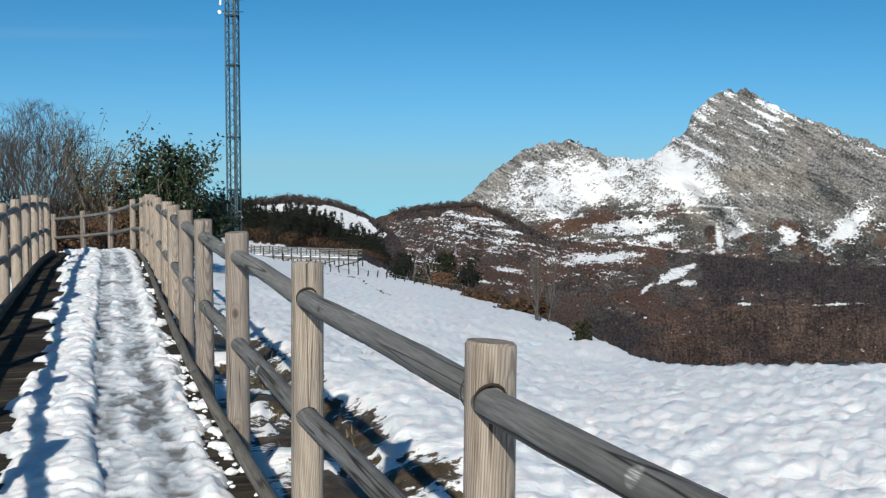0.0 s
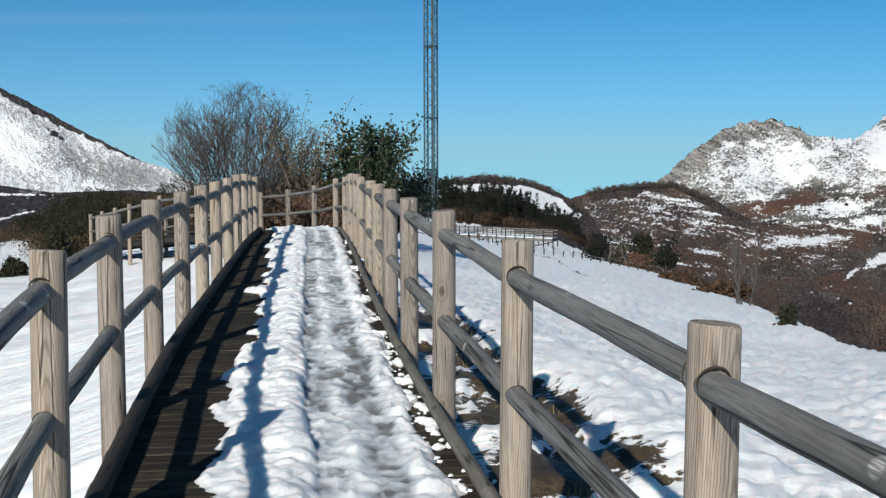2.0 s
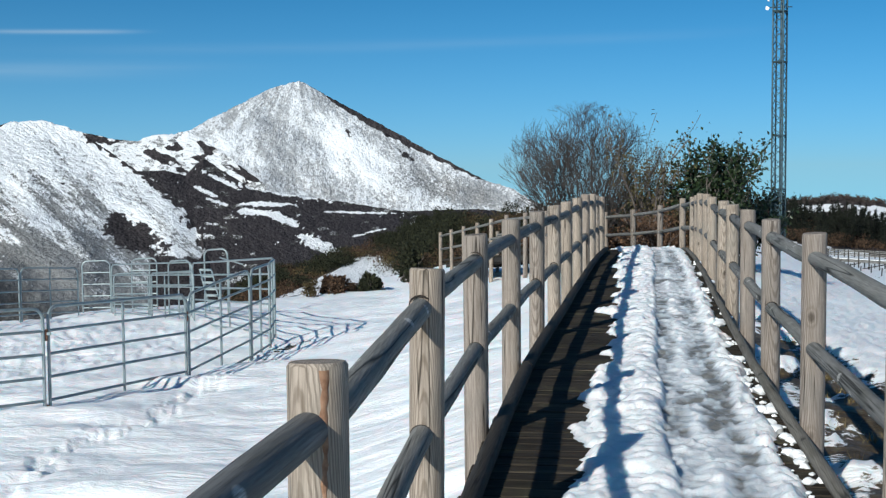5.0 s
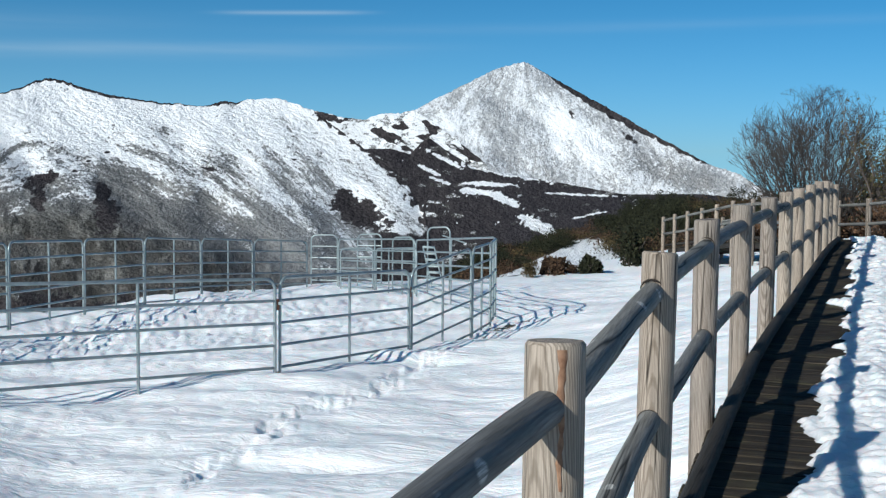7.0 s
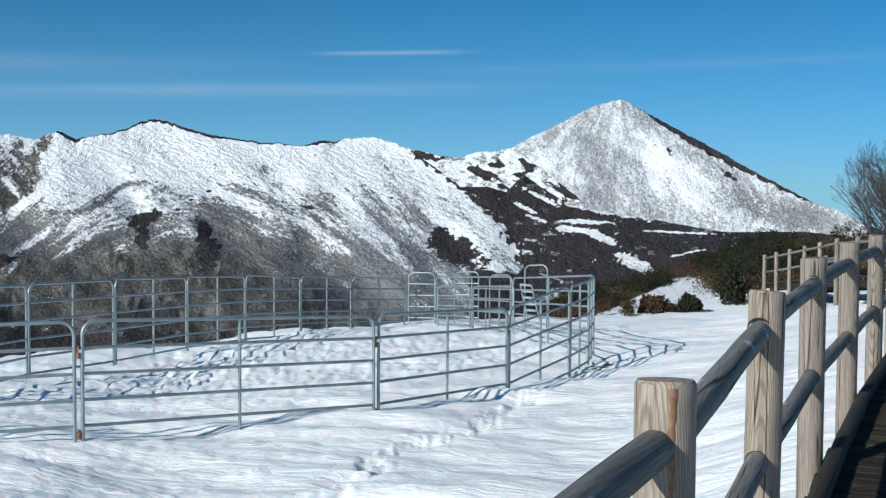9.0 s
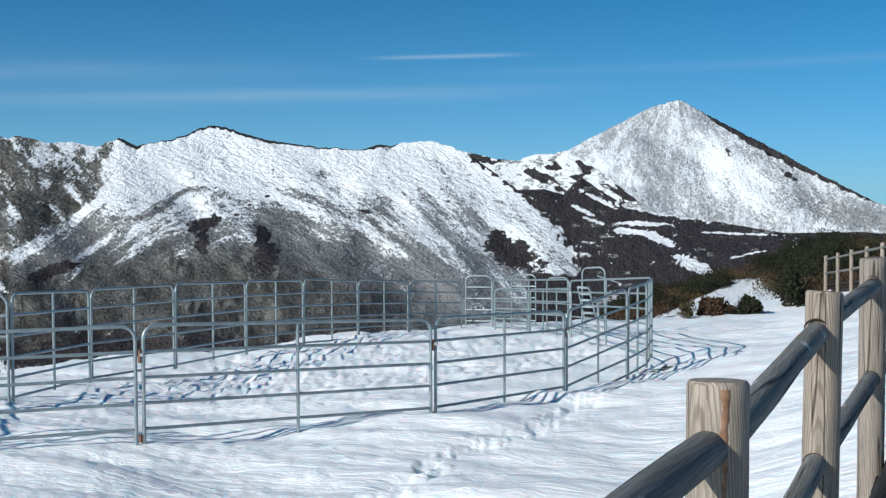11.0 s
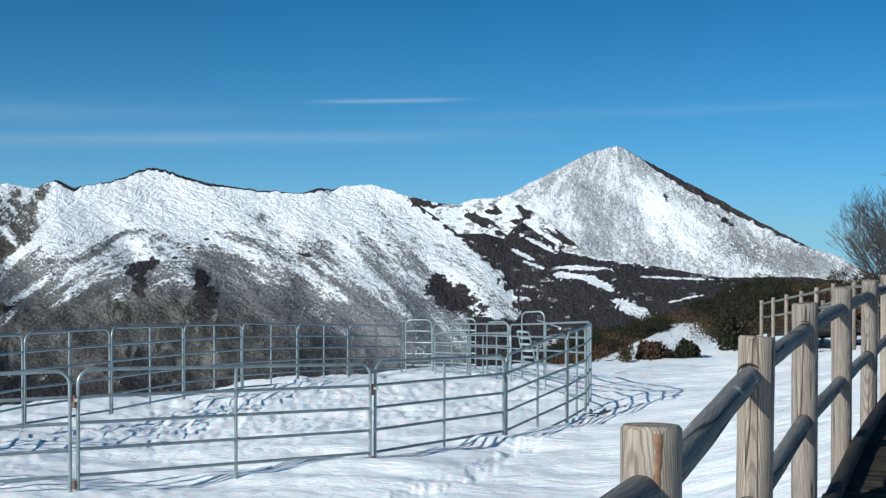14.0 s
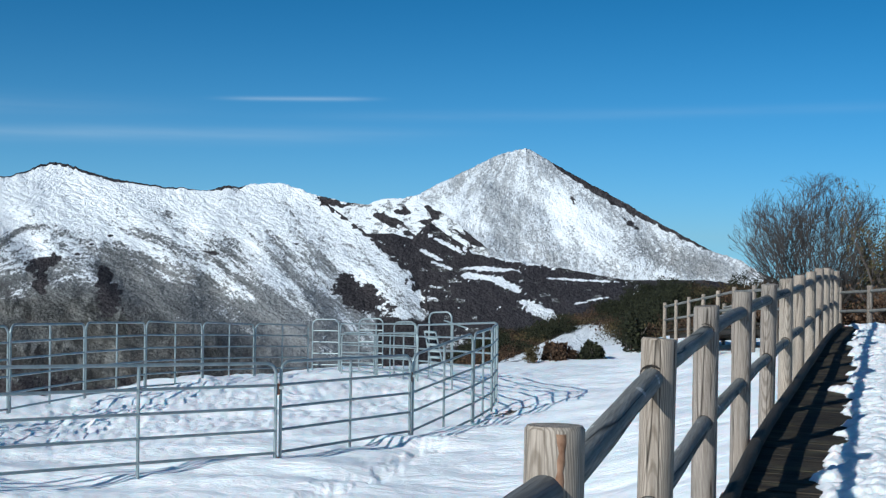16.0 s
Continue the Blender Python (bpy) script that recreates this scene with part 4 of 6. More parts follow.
def zones_right(a, e, d, g, f):
    n, m = fbm(a * 1.7, e * 2.6, 5, 141), fbm(a * 5.5, e * 8, 4, 142)
    # the bare limestone peak begins east of a slanting line
    edge = np.interp(e, (-3.6, -2.2, -1.0, 0.0, 0.9, 1.6, 3.2), (29.6, 28.4, 27.7, 26.9, 25.4, 24.6, 23.0))
    big = smooth(-0.35, 0.35, a - edge + 1.0 * (n - 0.5) + 0.7 * (m - 0.5))
    snow = 0.62 + 0.4 * (m - 0.5) + 0.6 * (n - 0.5) - 0.50 * smooth(1.0, 0.2, d + 0.6 * (n - 0.5)) * (a < 22.4) - 0.22 * smooth(20.0, 17.0, a)
    snow = snow + 0.25 * smooth(0.2, 0.9, blob(a, e, 25.2, -0.2, 1.7, 0.7, -30)) + 0.14 * smooth(0.2, 0.9, blob(a, e, 21.4, -0.9, 2.6, 0.8, 14)) - 0.18 * smooth(0.3, 0.9, blob(a, e, 23.6, -0.5, 1.6, 0.4, 28))
    # beds of the peak dip to the east and hold thin lines of snow
    c24, s24 = math.cos(radians(-27)), math.sin(radians(-27))
    u, w = a * c24 + e * s24, -a * s24 + e * c24
    bed = fbm(u * 0.8, w * 6.5 + 1.2 * n, 5, 144, 0.66)
    rocky = 0.10 + 2.5 * (bed - 0.5) * smooth(-0.2, 1.6, e + 1.0 * (n - 0.5)) + 0.3 * (m - 0.5) + 0.10 * smooth(0.8, 2.6, e)
    rocky = rocky + 0.36 * smooth(0.2, 0.9, blob(a, e, 26.3, 0.75, 1.9, 0.42, -27)) + 0.42 * smooth(0.3, 0.9, blob(a, e, 32.4, 1.25, 3.4, 0.17, -26)) + 0.5 * smooth(0.3, 0.9, blob(a, e, 29.6, 2.3, 1.3, 0.13, -36)) + 0.25 * smooth(0.3, 0.9, blob(a, e, 28.0, 3.1, 0.9, 0.12, -10))
    snow = snow * (1 - big) + rocky * big
    hem = curve_at(((14, -2.2), (16.5, -1.9), (18.5, -2.35), (20.0, -2.5), (22.0, -1.75), (23.4, -1.65), (24.6, -2.1), (25.6, -1.7), (26.6, -2.2), (27.8, -3.3), (30, -2.4), (32, -2.7), (34, -2.2), (39, -2)), a)
    low = 1 - smooth(-0.35, 0.25, e - hem + 0.7 * (n - 0.5))
    ledge = fbm(a * 0.9, (e - 0.10 * a) * 8.0, 4, 146, 0.62)
    snow = snow * (1 - low) + low * (0.12 + 1.9 * (ledge - 0.5) + 0.3 * (m - 0.5))
    snow = snow - 0.40 * smooth(0.2, 0.9, blob(a, e, 27.0, -2.2, 1.2, 0.7, 18)) - 0.6 * smooth(0.2, 0.8, blob(a, e, 30.3, -2.8, 0.45, 1.0, 50))
    white = patches(a, e, ((23.4, -2.75, 1.5, 0.34, 8), (24.9, -3.3, 0.9, 0.20, 10), (23.0, -3.9, 1.9, 0.34, 6), (32.9, -2.7, 1.3, 0.45, 44), (27.4, -3.3, 0.16, 0.6, 4), (26.4, -1.45, 1.9, 0.045, 4), (26.9, -1.85, 1.7, 0.04, -4), (26.0, -2.15, 1.1, 0.035, 3), (30.4, -3.1, 0.35, 0.4, 30)), 145)
    snow = np.maximum(snow, 0.95 * white)
    wood = patches(a, e, ((28.5, -4.9, 2.6, 1.3), (32.5, -5.2, 3.0, 1.5), (25.3, 1.32, 1.1, 0.07, 24), (20.8, 1.12, 0.35, 0.10, 0), (30.6, -3.4, 0.7, 0.6), (27.0, -3.0, 0.35, 0.4)), 147)
    bush = patches(a, e, ((22.9, -2.4, 0.14, 0.09), (23.5, -2.35, 0.12, 0.10), (22.8, -2.85, 0.10, 0.05), (23.9, -2.6, 0.08, 0.05), (25.6, -3.25, 0.1, 0.05)), 148)
    red = np.maximum(np.maximum(smooth(0.48, 0.60, fbm(a * 1.1, e * 2.2, 3, 149)) * low * 0.7, 0.8 * smooth(0.2, 0.8, blob(a, e, 30.3, -2.8, 0.45, 1.0, 50))), smooth(0.2, 0.8, blob(a, e, 21.0, -2.7, 2.0, 0.42, 8)) * low)
    return {"snow": snow + 0.5 * f - 0.12 * g, "forest": np.maximum(wood * 0.72 * (white < 0.5), bush), "heath": np.clip(0.85 * low + 0.12 * big, 0, 1), "rust": red * np.maximum(1 - big, low), "flow": np.where(big > 0.5, w, 0.88 * e - 0.47 * a), "run": np.where(big > 0.5, u, 0.88 * a + 0.47 * e)}


def zones_brown(a, e, d, g, f):
    n, m = fbm(a * 1.5, e * 3.0, 5, 151), fbm(a * 4.5, e * 9.0, 4, 152)
    dip = curve_at(((6, 0.6), (13, 0.0), (17, -0.5), (20, -1.1), (23, -1.3), (27, -1.2), (39, -1.2)), a)
    flow = e - dip + 0.35 * (fbm(a * 0.6, e * 0.9, 3, 154) - 0.5)
    terrace = fbm(a * 1.1, flow * 13.0, 5, 153, 0.70)
    up = smooth(-7.2, -4.6, e + 1.4 * (n - 0.5)) * (1 - smooth(23.0, 26.0, a))
    snow = -0.22 + 0.40 * up + 2.0 * (terrace - 0.5) * up + 0.25 * (m - 0.5) + 0.5 * f * up
    snow = snow + 0.22 * smooth(0.2, 0.9, blob(a, e, 16.3, -2.9, 2.6, 0.9, -14))
    white = patches(a, e, ((21.9, -4.25, 1.7, 0.22, 4), (25.5, -4.9, 0.8, 0.20, 26), (24.2, -5.6, 0.45, 0.10, 42), (26.0, -5.35, 0.5, 0.10, 4), (28.6, -6.2, 0.35, 0.05), (32.6, -6.1, 0.9, 0.05, 4), (17.9, -4.8, 0.6, 0.10, -8), (16.6, -5.3, 0.8, 0.07, -10)), 155)
    snow = np.maximum(snow, 0.9 * white)
    wood = smooth(25.0, 27.2, a + 1.6 * (n - 0.5)) * 0.82
    wood = np.maximum(wood, (1 - smooth(-7.4, -6.2, e + 1.6 * (n - 0.5))) * 0.75)
    wood = np.maximum(wood, patches(a, e, ((21.0, -5.6, 1.2, 0.25, -4), (18.6, -4.2, 0.6, 0.14, -20), (23.4, -4.7, 0.7, 0.12, 6)), 156) * 0.8)
    wood = np.maximum(wood, 1.35 * smooth(0.5, 0.3, d + 0.45 * (n - 0.5)) * smooth(20.0, 18.5, a))
    wood = np.maximum(wood, 0.85 * smooth(0.60, 0.68, fbm(a * 5.5, e * 9.0, 3, 158)) * smooth(25, 23, a))
    wood = np.where(white > 0.45, 0, wood * (0.62 + 0.38 * smooth(0.35, 0.6, m)))
    red = np.maximum(0.30 + 0.55 * smooth(0.42, 0.62, fbm(a * 0.9, e * 1.6, 4, 157)), smooth(0.2, 0.8, blob(a, e, 23.4, -6.0, 1.0, 0.4, 10)))
    red = np.where(a > 25, 0.15 + 0.85 * smooth(-5.2, -7.2, e + 2.4 * (n - 0.5)), red)
    return {"snow": snow, "forest": wood, "heath": 1 + 0 * a, "rust": np.clip(red, 0, 1), "flow": flow}


massif("mountain", "jagged grey limestone massif dusted with snow", 14, 39,
       ((14, -2.8), (15.9, -1.53), (16.4, -1.07), (17.2, -0.33), (18.3, 0.5), (19.5, 1.0), (20.3, 1.05), (20.7, 1.16), (21.4, 0.86), (22.5, 0.36), (24.2, 0.26), (24.8, 0.66), (25.3, 1.2), (25.9, 1.56), (26.2, 2.37), (26.6, 2.78), (27.3, 3.2), (28.3, 3.36), (28.8, 3.14), (29.9, 2.5), (30.9, 2.05), (31.9, 1.69), (32.8, 1.36), (33.8, 0.97), (34.4, 0.65), (39, -1.2)),
       ((14, -5), (20, -6), (39, -6.5)), 1950, 2600, 0.045, 190, 0.95, 3.0, 21, zones_right, 0.9, (3.2, 9.0, -24.0))
BROWN_CREST = ((6, -3.2), (11, -2.7), (13, -2.05), (15.1, -1.75), (16.5, -1.75), (18.5, -2.6), (20, -3.4), (23, -3.5), (26, -4.0), (29, -4.2), (33, -4.4), (39, -4.2))
massif("mountain", "brown heath slopes with terraces of thin snow", 6, 39,
       BROWN_CREST,
       ((6, -10), (39, -13)), 650, 1250, 0.05, 150, 0.9, 0.7, 27, zones_brown, 0.5, (3.6, 16.0, -8.0))


def zones_hill(a, e, d, g, f):
    n = fbm(a * 1.3, e * 3.0, 4, 161)
    field = patches(a, e, ((10.4, -2.3, 1.8, 0.5, -22), (7.2, -1.9, 1.0, 0.2)), 163)
    field = field * smooth(0.18, 0.36, d + 0.2 * (n - 0.5))
    return {"snow": np.where(field > 0.42, 0.95, 0.1), "forest": np.where(field > 0.42, 0, 0.7), "heath": 1 + 0 * a, "rust": 0.2 + 0 * a}


HILL_CREST = ((2, -2.2), (4.5, -1.8), (6.1, -1.61), (8.1, -1.41), (9.9, -1.65), (11.4, -2.2), (12.8, -3.2), (13.8, -5.0), (14.5, -7.5))
massif("hill", "low wooded hill with a white pasture", 2, 14.5,
       HILL_CREST,
       ((2, -6), (14.5, -8)), 320, 560, 0.06, 60, 0.9, 0.8, 33, zones_hill, 0.4)

# ---- the boardwalk ----
TOPS = ((-3, 1.03), (0.8, 1.035), (2.9, 1.0495), (4.9, 1.097), (7, 1.118), (9, 1.107), (10.5, 1.098), (15.1, 1.06), (19.8, 1.049), (23.1, 0.944), (25.2, 0.862), (27.3, 0.78), (29.7, 0.536), (32, 0.35), (36.1, 0.093), (45.9, -0.967), (51, -1.5))
START = ((-1.4, 0.07), (0.93, 0.06), (2.91, 0.027), (4.95, -0.135), (7, -0.21), (9.3, -0.247), (25.5, -0.262))
BEND = ((-0.262, 25.6), (-0.4, 27.5), (-0.8, 29.2), (-1.4, 31.2), (-2.2, 33.2), (-3.1, 35.5), (-4.0, 37.9), (-5.4, 41.7), (-7.2, 46.4))
POST_H, HALF = 1.10, 0.894


def centre_line():
    pts = [(float(curve_at(START, y)), y) for y in np.arange(-1.4, 25.5, 0.1)]
    pts += [p for p in BEND]
    p = np.array(pts)
    s = np.concatenate([[0], np.cumsum(np.hypot(*np.diff(p, axis=0).T))])
    k = np.arange(0, s[-1], 0.1)
    q = np.stack([np.interp(k, s, p[:, 0]), np.interp(k, s, p[:, 1])], 1)
    for _ in range(40):
        q[1:-1] = 0.25 * q[:-2] + 0.5 * q[1:-1] + 0.25 * q[2:]
    s = np.concatenate([[0], np.cumsum(np.hypot(*np.diff(q, axis=0).T))])
    return q, s


LINE, ALONG = centre_line()


def on_walk(s, side=0.0):
    """Place and heading (radians left of y) on the boardwalk, s metres along it and side metres to the right."""
    x, y = np.interp(s, ALONG, LINE[:, 0]), np.interp(s, ALONG, LINE[:, 1])
    e = 0.15
    dx = np.interp(s + e, ALONG, LINE[:, 0]) - np.interp(s - e, ALONG, LINE[:, 0])
    dy = np.interp(s + e, ALONG, LINE[:, 1]) - np.interp(s - e, ALONG, LINE[:, 1])
    n = math.hypot(dx, dy)
    return x + side * dy / n, y - side * dx / n, math.atan2(-dx, dy)


def deck_z(y):
    return float(curve_at(TOPS, y)) - POST_H


def s_of_y(y):
    return float(np.interp(y, LINE[:, 1], ALONG))


rng = random.Random(5)


def post_mesh(seed, height, radius=0.066):
    g = random.Random(seed)
    sh = Shape()
    sides, zs = 28, [0, 0.3, 0.6, 0.9, height - 0.3, height - 0.05, height - 0.008, height]
    ph = [g.uniform(0, 6.28) for _ in range(4)]
    for i, z in enumerate(zs):
        for k in range(sides):
            a = 2 * math.pi * k / sides
            r = radius * (1 + 0.012 * math.sin(2 * a + ph[0]) + 0.008 * math.sin(5 * a + ph[1]) + 0.01 * math.sin(3 * z + ph[2]))
            if i == len(zs) - 1:
                r -= 0.006
            sh.v.append(Vector((r * math.cos(a), r * math.sin(a), z + (0.004 * math.sin(a + ph[3]) if z > height - 0.02 else 0))))
    for i in range(len(zs) - 1):
        for k in range(sides):
            a, b = i * sides + k, i * sides + (k + 1) % sides
            sh.f.append((a, b, b + sides, a + sides))
    c = len(sh.v)
    sh.v.append(Vector((0, 0, height)))
    for k in range(sides):
        sh.f.append(((len(zs) - 1) * sides + k, (len(zs) - 1) * sides + (k + 1) % sides, c))
    me = sh.mesh("post", M_POST)
    return me


def log_mesh(name, seed, length, radius, mat, sides=18, bow=0.006):
    g = random.Random(seed)
    n = 9
    ph = [g.uniform(0, 6.28) for _ in range(3)]
    pts = [(bow * math.sin(math.pi * i / (n - 1) + ph[0] * 0), bow * 0.6 * math.sin(2 * math.pi * i / (n - 1) + ph[1]), length * i / (n - 1)) for i in range(n)]
    radii = [radius * (1 + 0.03 * math.sin(1.7 * i + ph[2]) + g.uniform(-0.012, 0.012)) for i in range(n)]
    return Shape().tube(pts, radii, sides, True, 0.012, g).mesh(name, mat)


def along(a, b):
    """The pose that lays a mesh's z axis from a to b."""
    a, b = Vector(a), Vector(b)
    return Matrix.Translation(a) @ (b - a).to_track_quat("Z", "Y").to_matrix().to_4x4()


POSTS = [post_mesh(100 + k, 1.95) for k in range(7)]


def railing(side, first, spacing, count, label):
    top = thing("railing", label, "railing", "boardwalk railings")
    tops = []
    for k in range(count):
        s = s_of_y(first) + spacing * k
        if s > ALONG[-1] - 0.1:
            break
        x, y, h = on_walk(s, side * HALF)
        z = float(curve_at(TOPS, y)) - side * 0.0325 * math.exp(-y / 4) + (side > 0) * 0.06 * math.exp(-((y - 0.9) / 1.0) ** 2)
        zj = z + rng.uniform(-0.005, 0.005)
        lean = pose(x, y, zj - 1.95, rng.uniform(-0.6, 0.6), rng.uniform(-0.6, 0.6), rng.uniform(0, 360))
        part("post", POSTS[(k * 3 + (side > 0)) % 7], M_POST, top, m=lean)
        tops.append((x, y, z))
    count = len(tops)
    for k in range(count - 1):
        a, b = tops[k], tops[k + 1]
        length = (Vector(b) - Vector(a)).length
        for drop in (0.136, 0.617):
            me = log_mesh("rail", 300 + k * 7 + int(drop * 100) + (side > 0) * 50, length, 0.041, M_RAIL)
            m = along((a[0], a[1], a[2] - drop + rng.uniform(-0.008, 0.008)), (b[0], b[1], b[2] - drop + rng.uniform(-0.008, 0.008)))
            part("rail", me, M_RAIL, top, m=m @ pose(0, 0, 0, 0, 0, 90 * rng.randrange(4)))
    # dark ring tubes for the shade in each seat cut for a rail
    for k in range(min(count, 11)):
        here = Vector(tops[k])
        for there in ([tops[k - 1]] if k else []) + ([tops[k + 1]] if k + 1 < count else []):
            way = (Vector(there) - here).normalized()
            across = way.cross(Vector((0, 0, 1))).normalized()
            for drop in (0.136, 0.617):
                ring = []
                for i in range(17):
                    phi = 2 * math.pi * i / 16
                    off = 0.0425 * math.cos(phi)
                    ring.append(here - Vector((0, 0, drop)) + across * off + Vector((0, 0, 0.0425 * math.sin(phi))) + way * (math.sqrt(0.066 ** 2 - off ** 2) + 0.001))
                part("rail_seat", Shape().tube(ring, [0.0018 + 0.0028 * max(0, math.sin(2 * math.pi * i / 16)) for i in range(17)], 5, False), M_SEAT_SHADE, top, "dark ring standing for the shaded gap round a rail end")
    # the kerb pole at its foot
    for k in range(0, count - 1, 2):
        e = min(k + 2, count - 1)
        s0, s1 = s_of_y(first) + spacing * k, s_of_y(first) + spacing * e
        a, b = on_walk(s0, side * (HALF - 0.105)), on_walk(s1, side * (HALF - 0.105))
        # left pole's unlit inner side is painted dark, the sunlit right one stays grey
        thick, kerb = (0.034, M_KERB_GREY) if side > 0 else (0.045, M_KERB_SHADE)
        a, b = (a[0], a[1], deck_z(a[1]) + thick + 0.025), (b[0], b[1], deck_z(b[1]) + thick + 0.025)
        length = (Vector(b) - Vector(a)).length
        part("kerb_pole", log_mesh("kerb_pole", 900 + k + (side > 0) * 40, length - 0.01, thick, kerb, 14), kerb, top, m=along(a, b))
    return top


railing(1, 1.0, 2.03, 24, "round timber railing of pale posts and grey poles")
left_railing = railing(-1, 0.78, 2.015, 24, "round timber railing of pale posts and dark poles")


def resin_streak():
    """A rusty run of resin down the face of the second post."""
    x, y, h = on_walk(s_of_y(0.78) + 2.015, -HALF)
    posts = [c for c in left_railing.children if c.name.startswith("post")]
    post = min(posts, key=lambda c: (c.matrix_basis.translation.xy - Vector((x, y))).length)
    way = post.matrix_basis.to_3x3().inverted() @ Vector((0.15 - x, -y, 0))
    face = math.atan2(way.y, way.x) + 0.12
    sh = Shape()
    n = 16
    for i in range(n):
        z = 1.95 - 0.009 - 0.30 * i / (n - 1)
        wide = 0.15 * (1 - 0.6 * i / n) + 0.03 * math.sin(i * 2.7) + 0.02 * math.sin(i * 5.3 + 1)
        for k in range(5):
            a = face + 0.03 * math.sin(i * 0.9) + wide * (k / 4 - 0.5) * 2
            r = 0.0690 - 0.003 * (k in (0, 4))
            sh.v.append(Vector((r * math.cos(a), r * math.sin(a), z)))
    for i in range(n - 1):
        for k in range(4):
            a = i * 5 + k
            sh.f.append((a, a + 5, a + 6, a + 1))
    part("resin_streak", sh, M_RESIN, post, "orange brown run of resin")


resin_streak()


def build_deck():
    deck = tagged(new("boardwalk"), "weathered dark plank boardwalk on timber beams", "boardwalk", kind="structure")
    me = []
    for k in range(4):
        sh = Shape()
        w, t, L = 0.138, 0.035, 1.70 + 0.008 * k
        sh.box((-L / 2, -w / 2, -t), (L / 2, w / 2, 0))
        bm = bmesh.new()
        m = sh.mesh("plank", M_PLANK, False)
        bm.from_mesh(m)
        bmesh.ops.bevel(bm, geom=[e for e in bm.edges if all(v.co.z > -0.01 for v in e.verts)], offset=0.005, segments=1, affect="EDGES")
        bm.to_mesh(m)
        bm.free()
        me.append(m)
    s, k = 0.2, 0
    while s < ALONG[-1] - 0.5:
        x, y, h = on_walk(s)
        part("plank", me[k % 4], M_PLANK, deck, m=pose(x, y, deck_z(y) + rng.uniform(-0.003, 0.003), 0, 0, math.degrees(h) + rng.uniform(-0.3, 0.3)))
        s, k = s + 0.1455, k + 1
    for side in (-0.76, 0.0, 0.76):
        for k in range(0, int(ALONG[-1] / 3)):
            a, b = on_walk(k * 3.0, side), on_walk(min(k * 3.0 + 3.0, ALONG[-1] - 0.4), side)
            za, zb = deck_z(a[1]) - 0.125, deck_z(b[1]) - 0.125
            m = along((a[0], a[1], za), (b[0], b[1], zb))
            length = math.dist(a[:2], b[:2])
            part("beam", Shape().box((-0.05, -0.085, 0), (0.05, 0.085, length)), M_KERB_SHADE, deck, shade=False, m=m)
    return deck


build_deck()


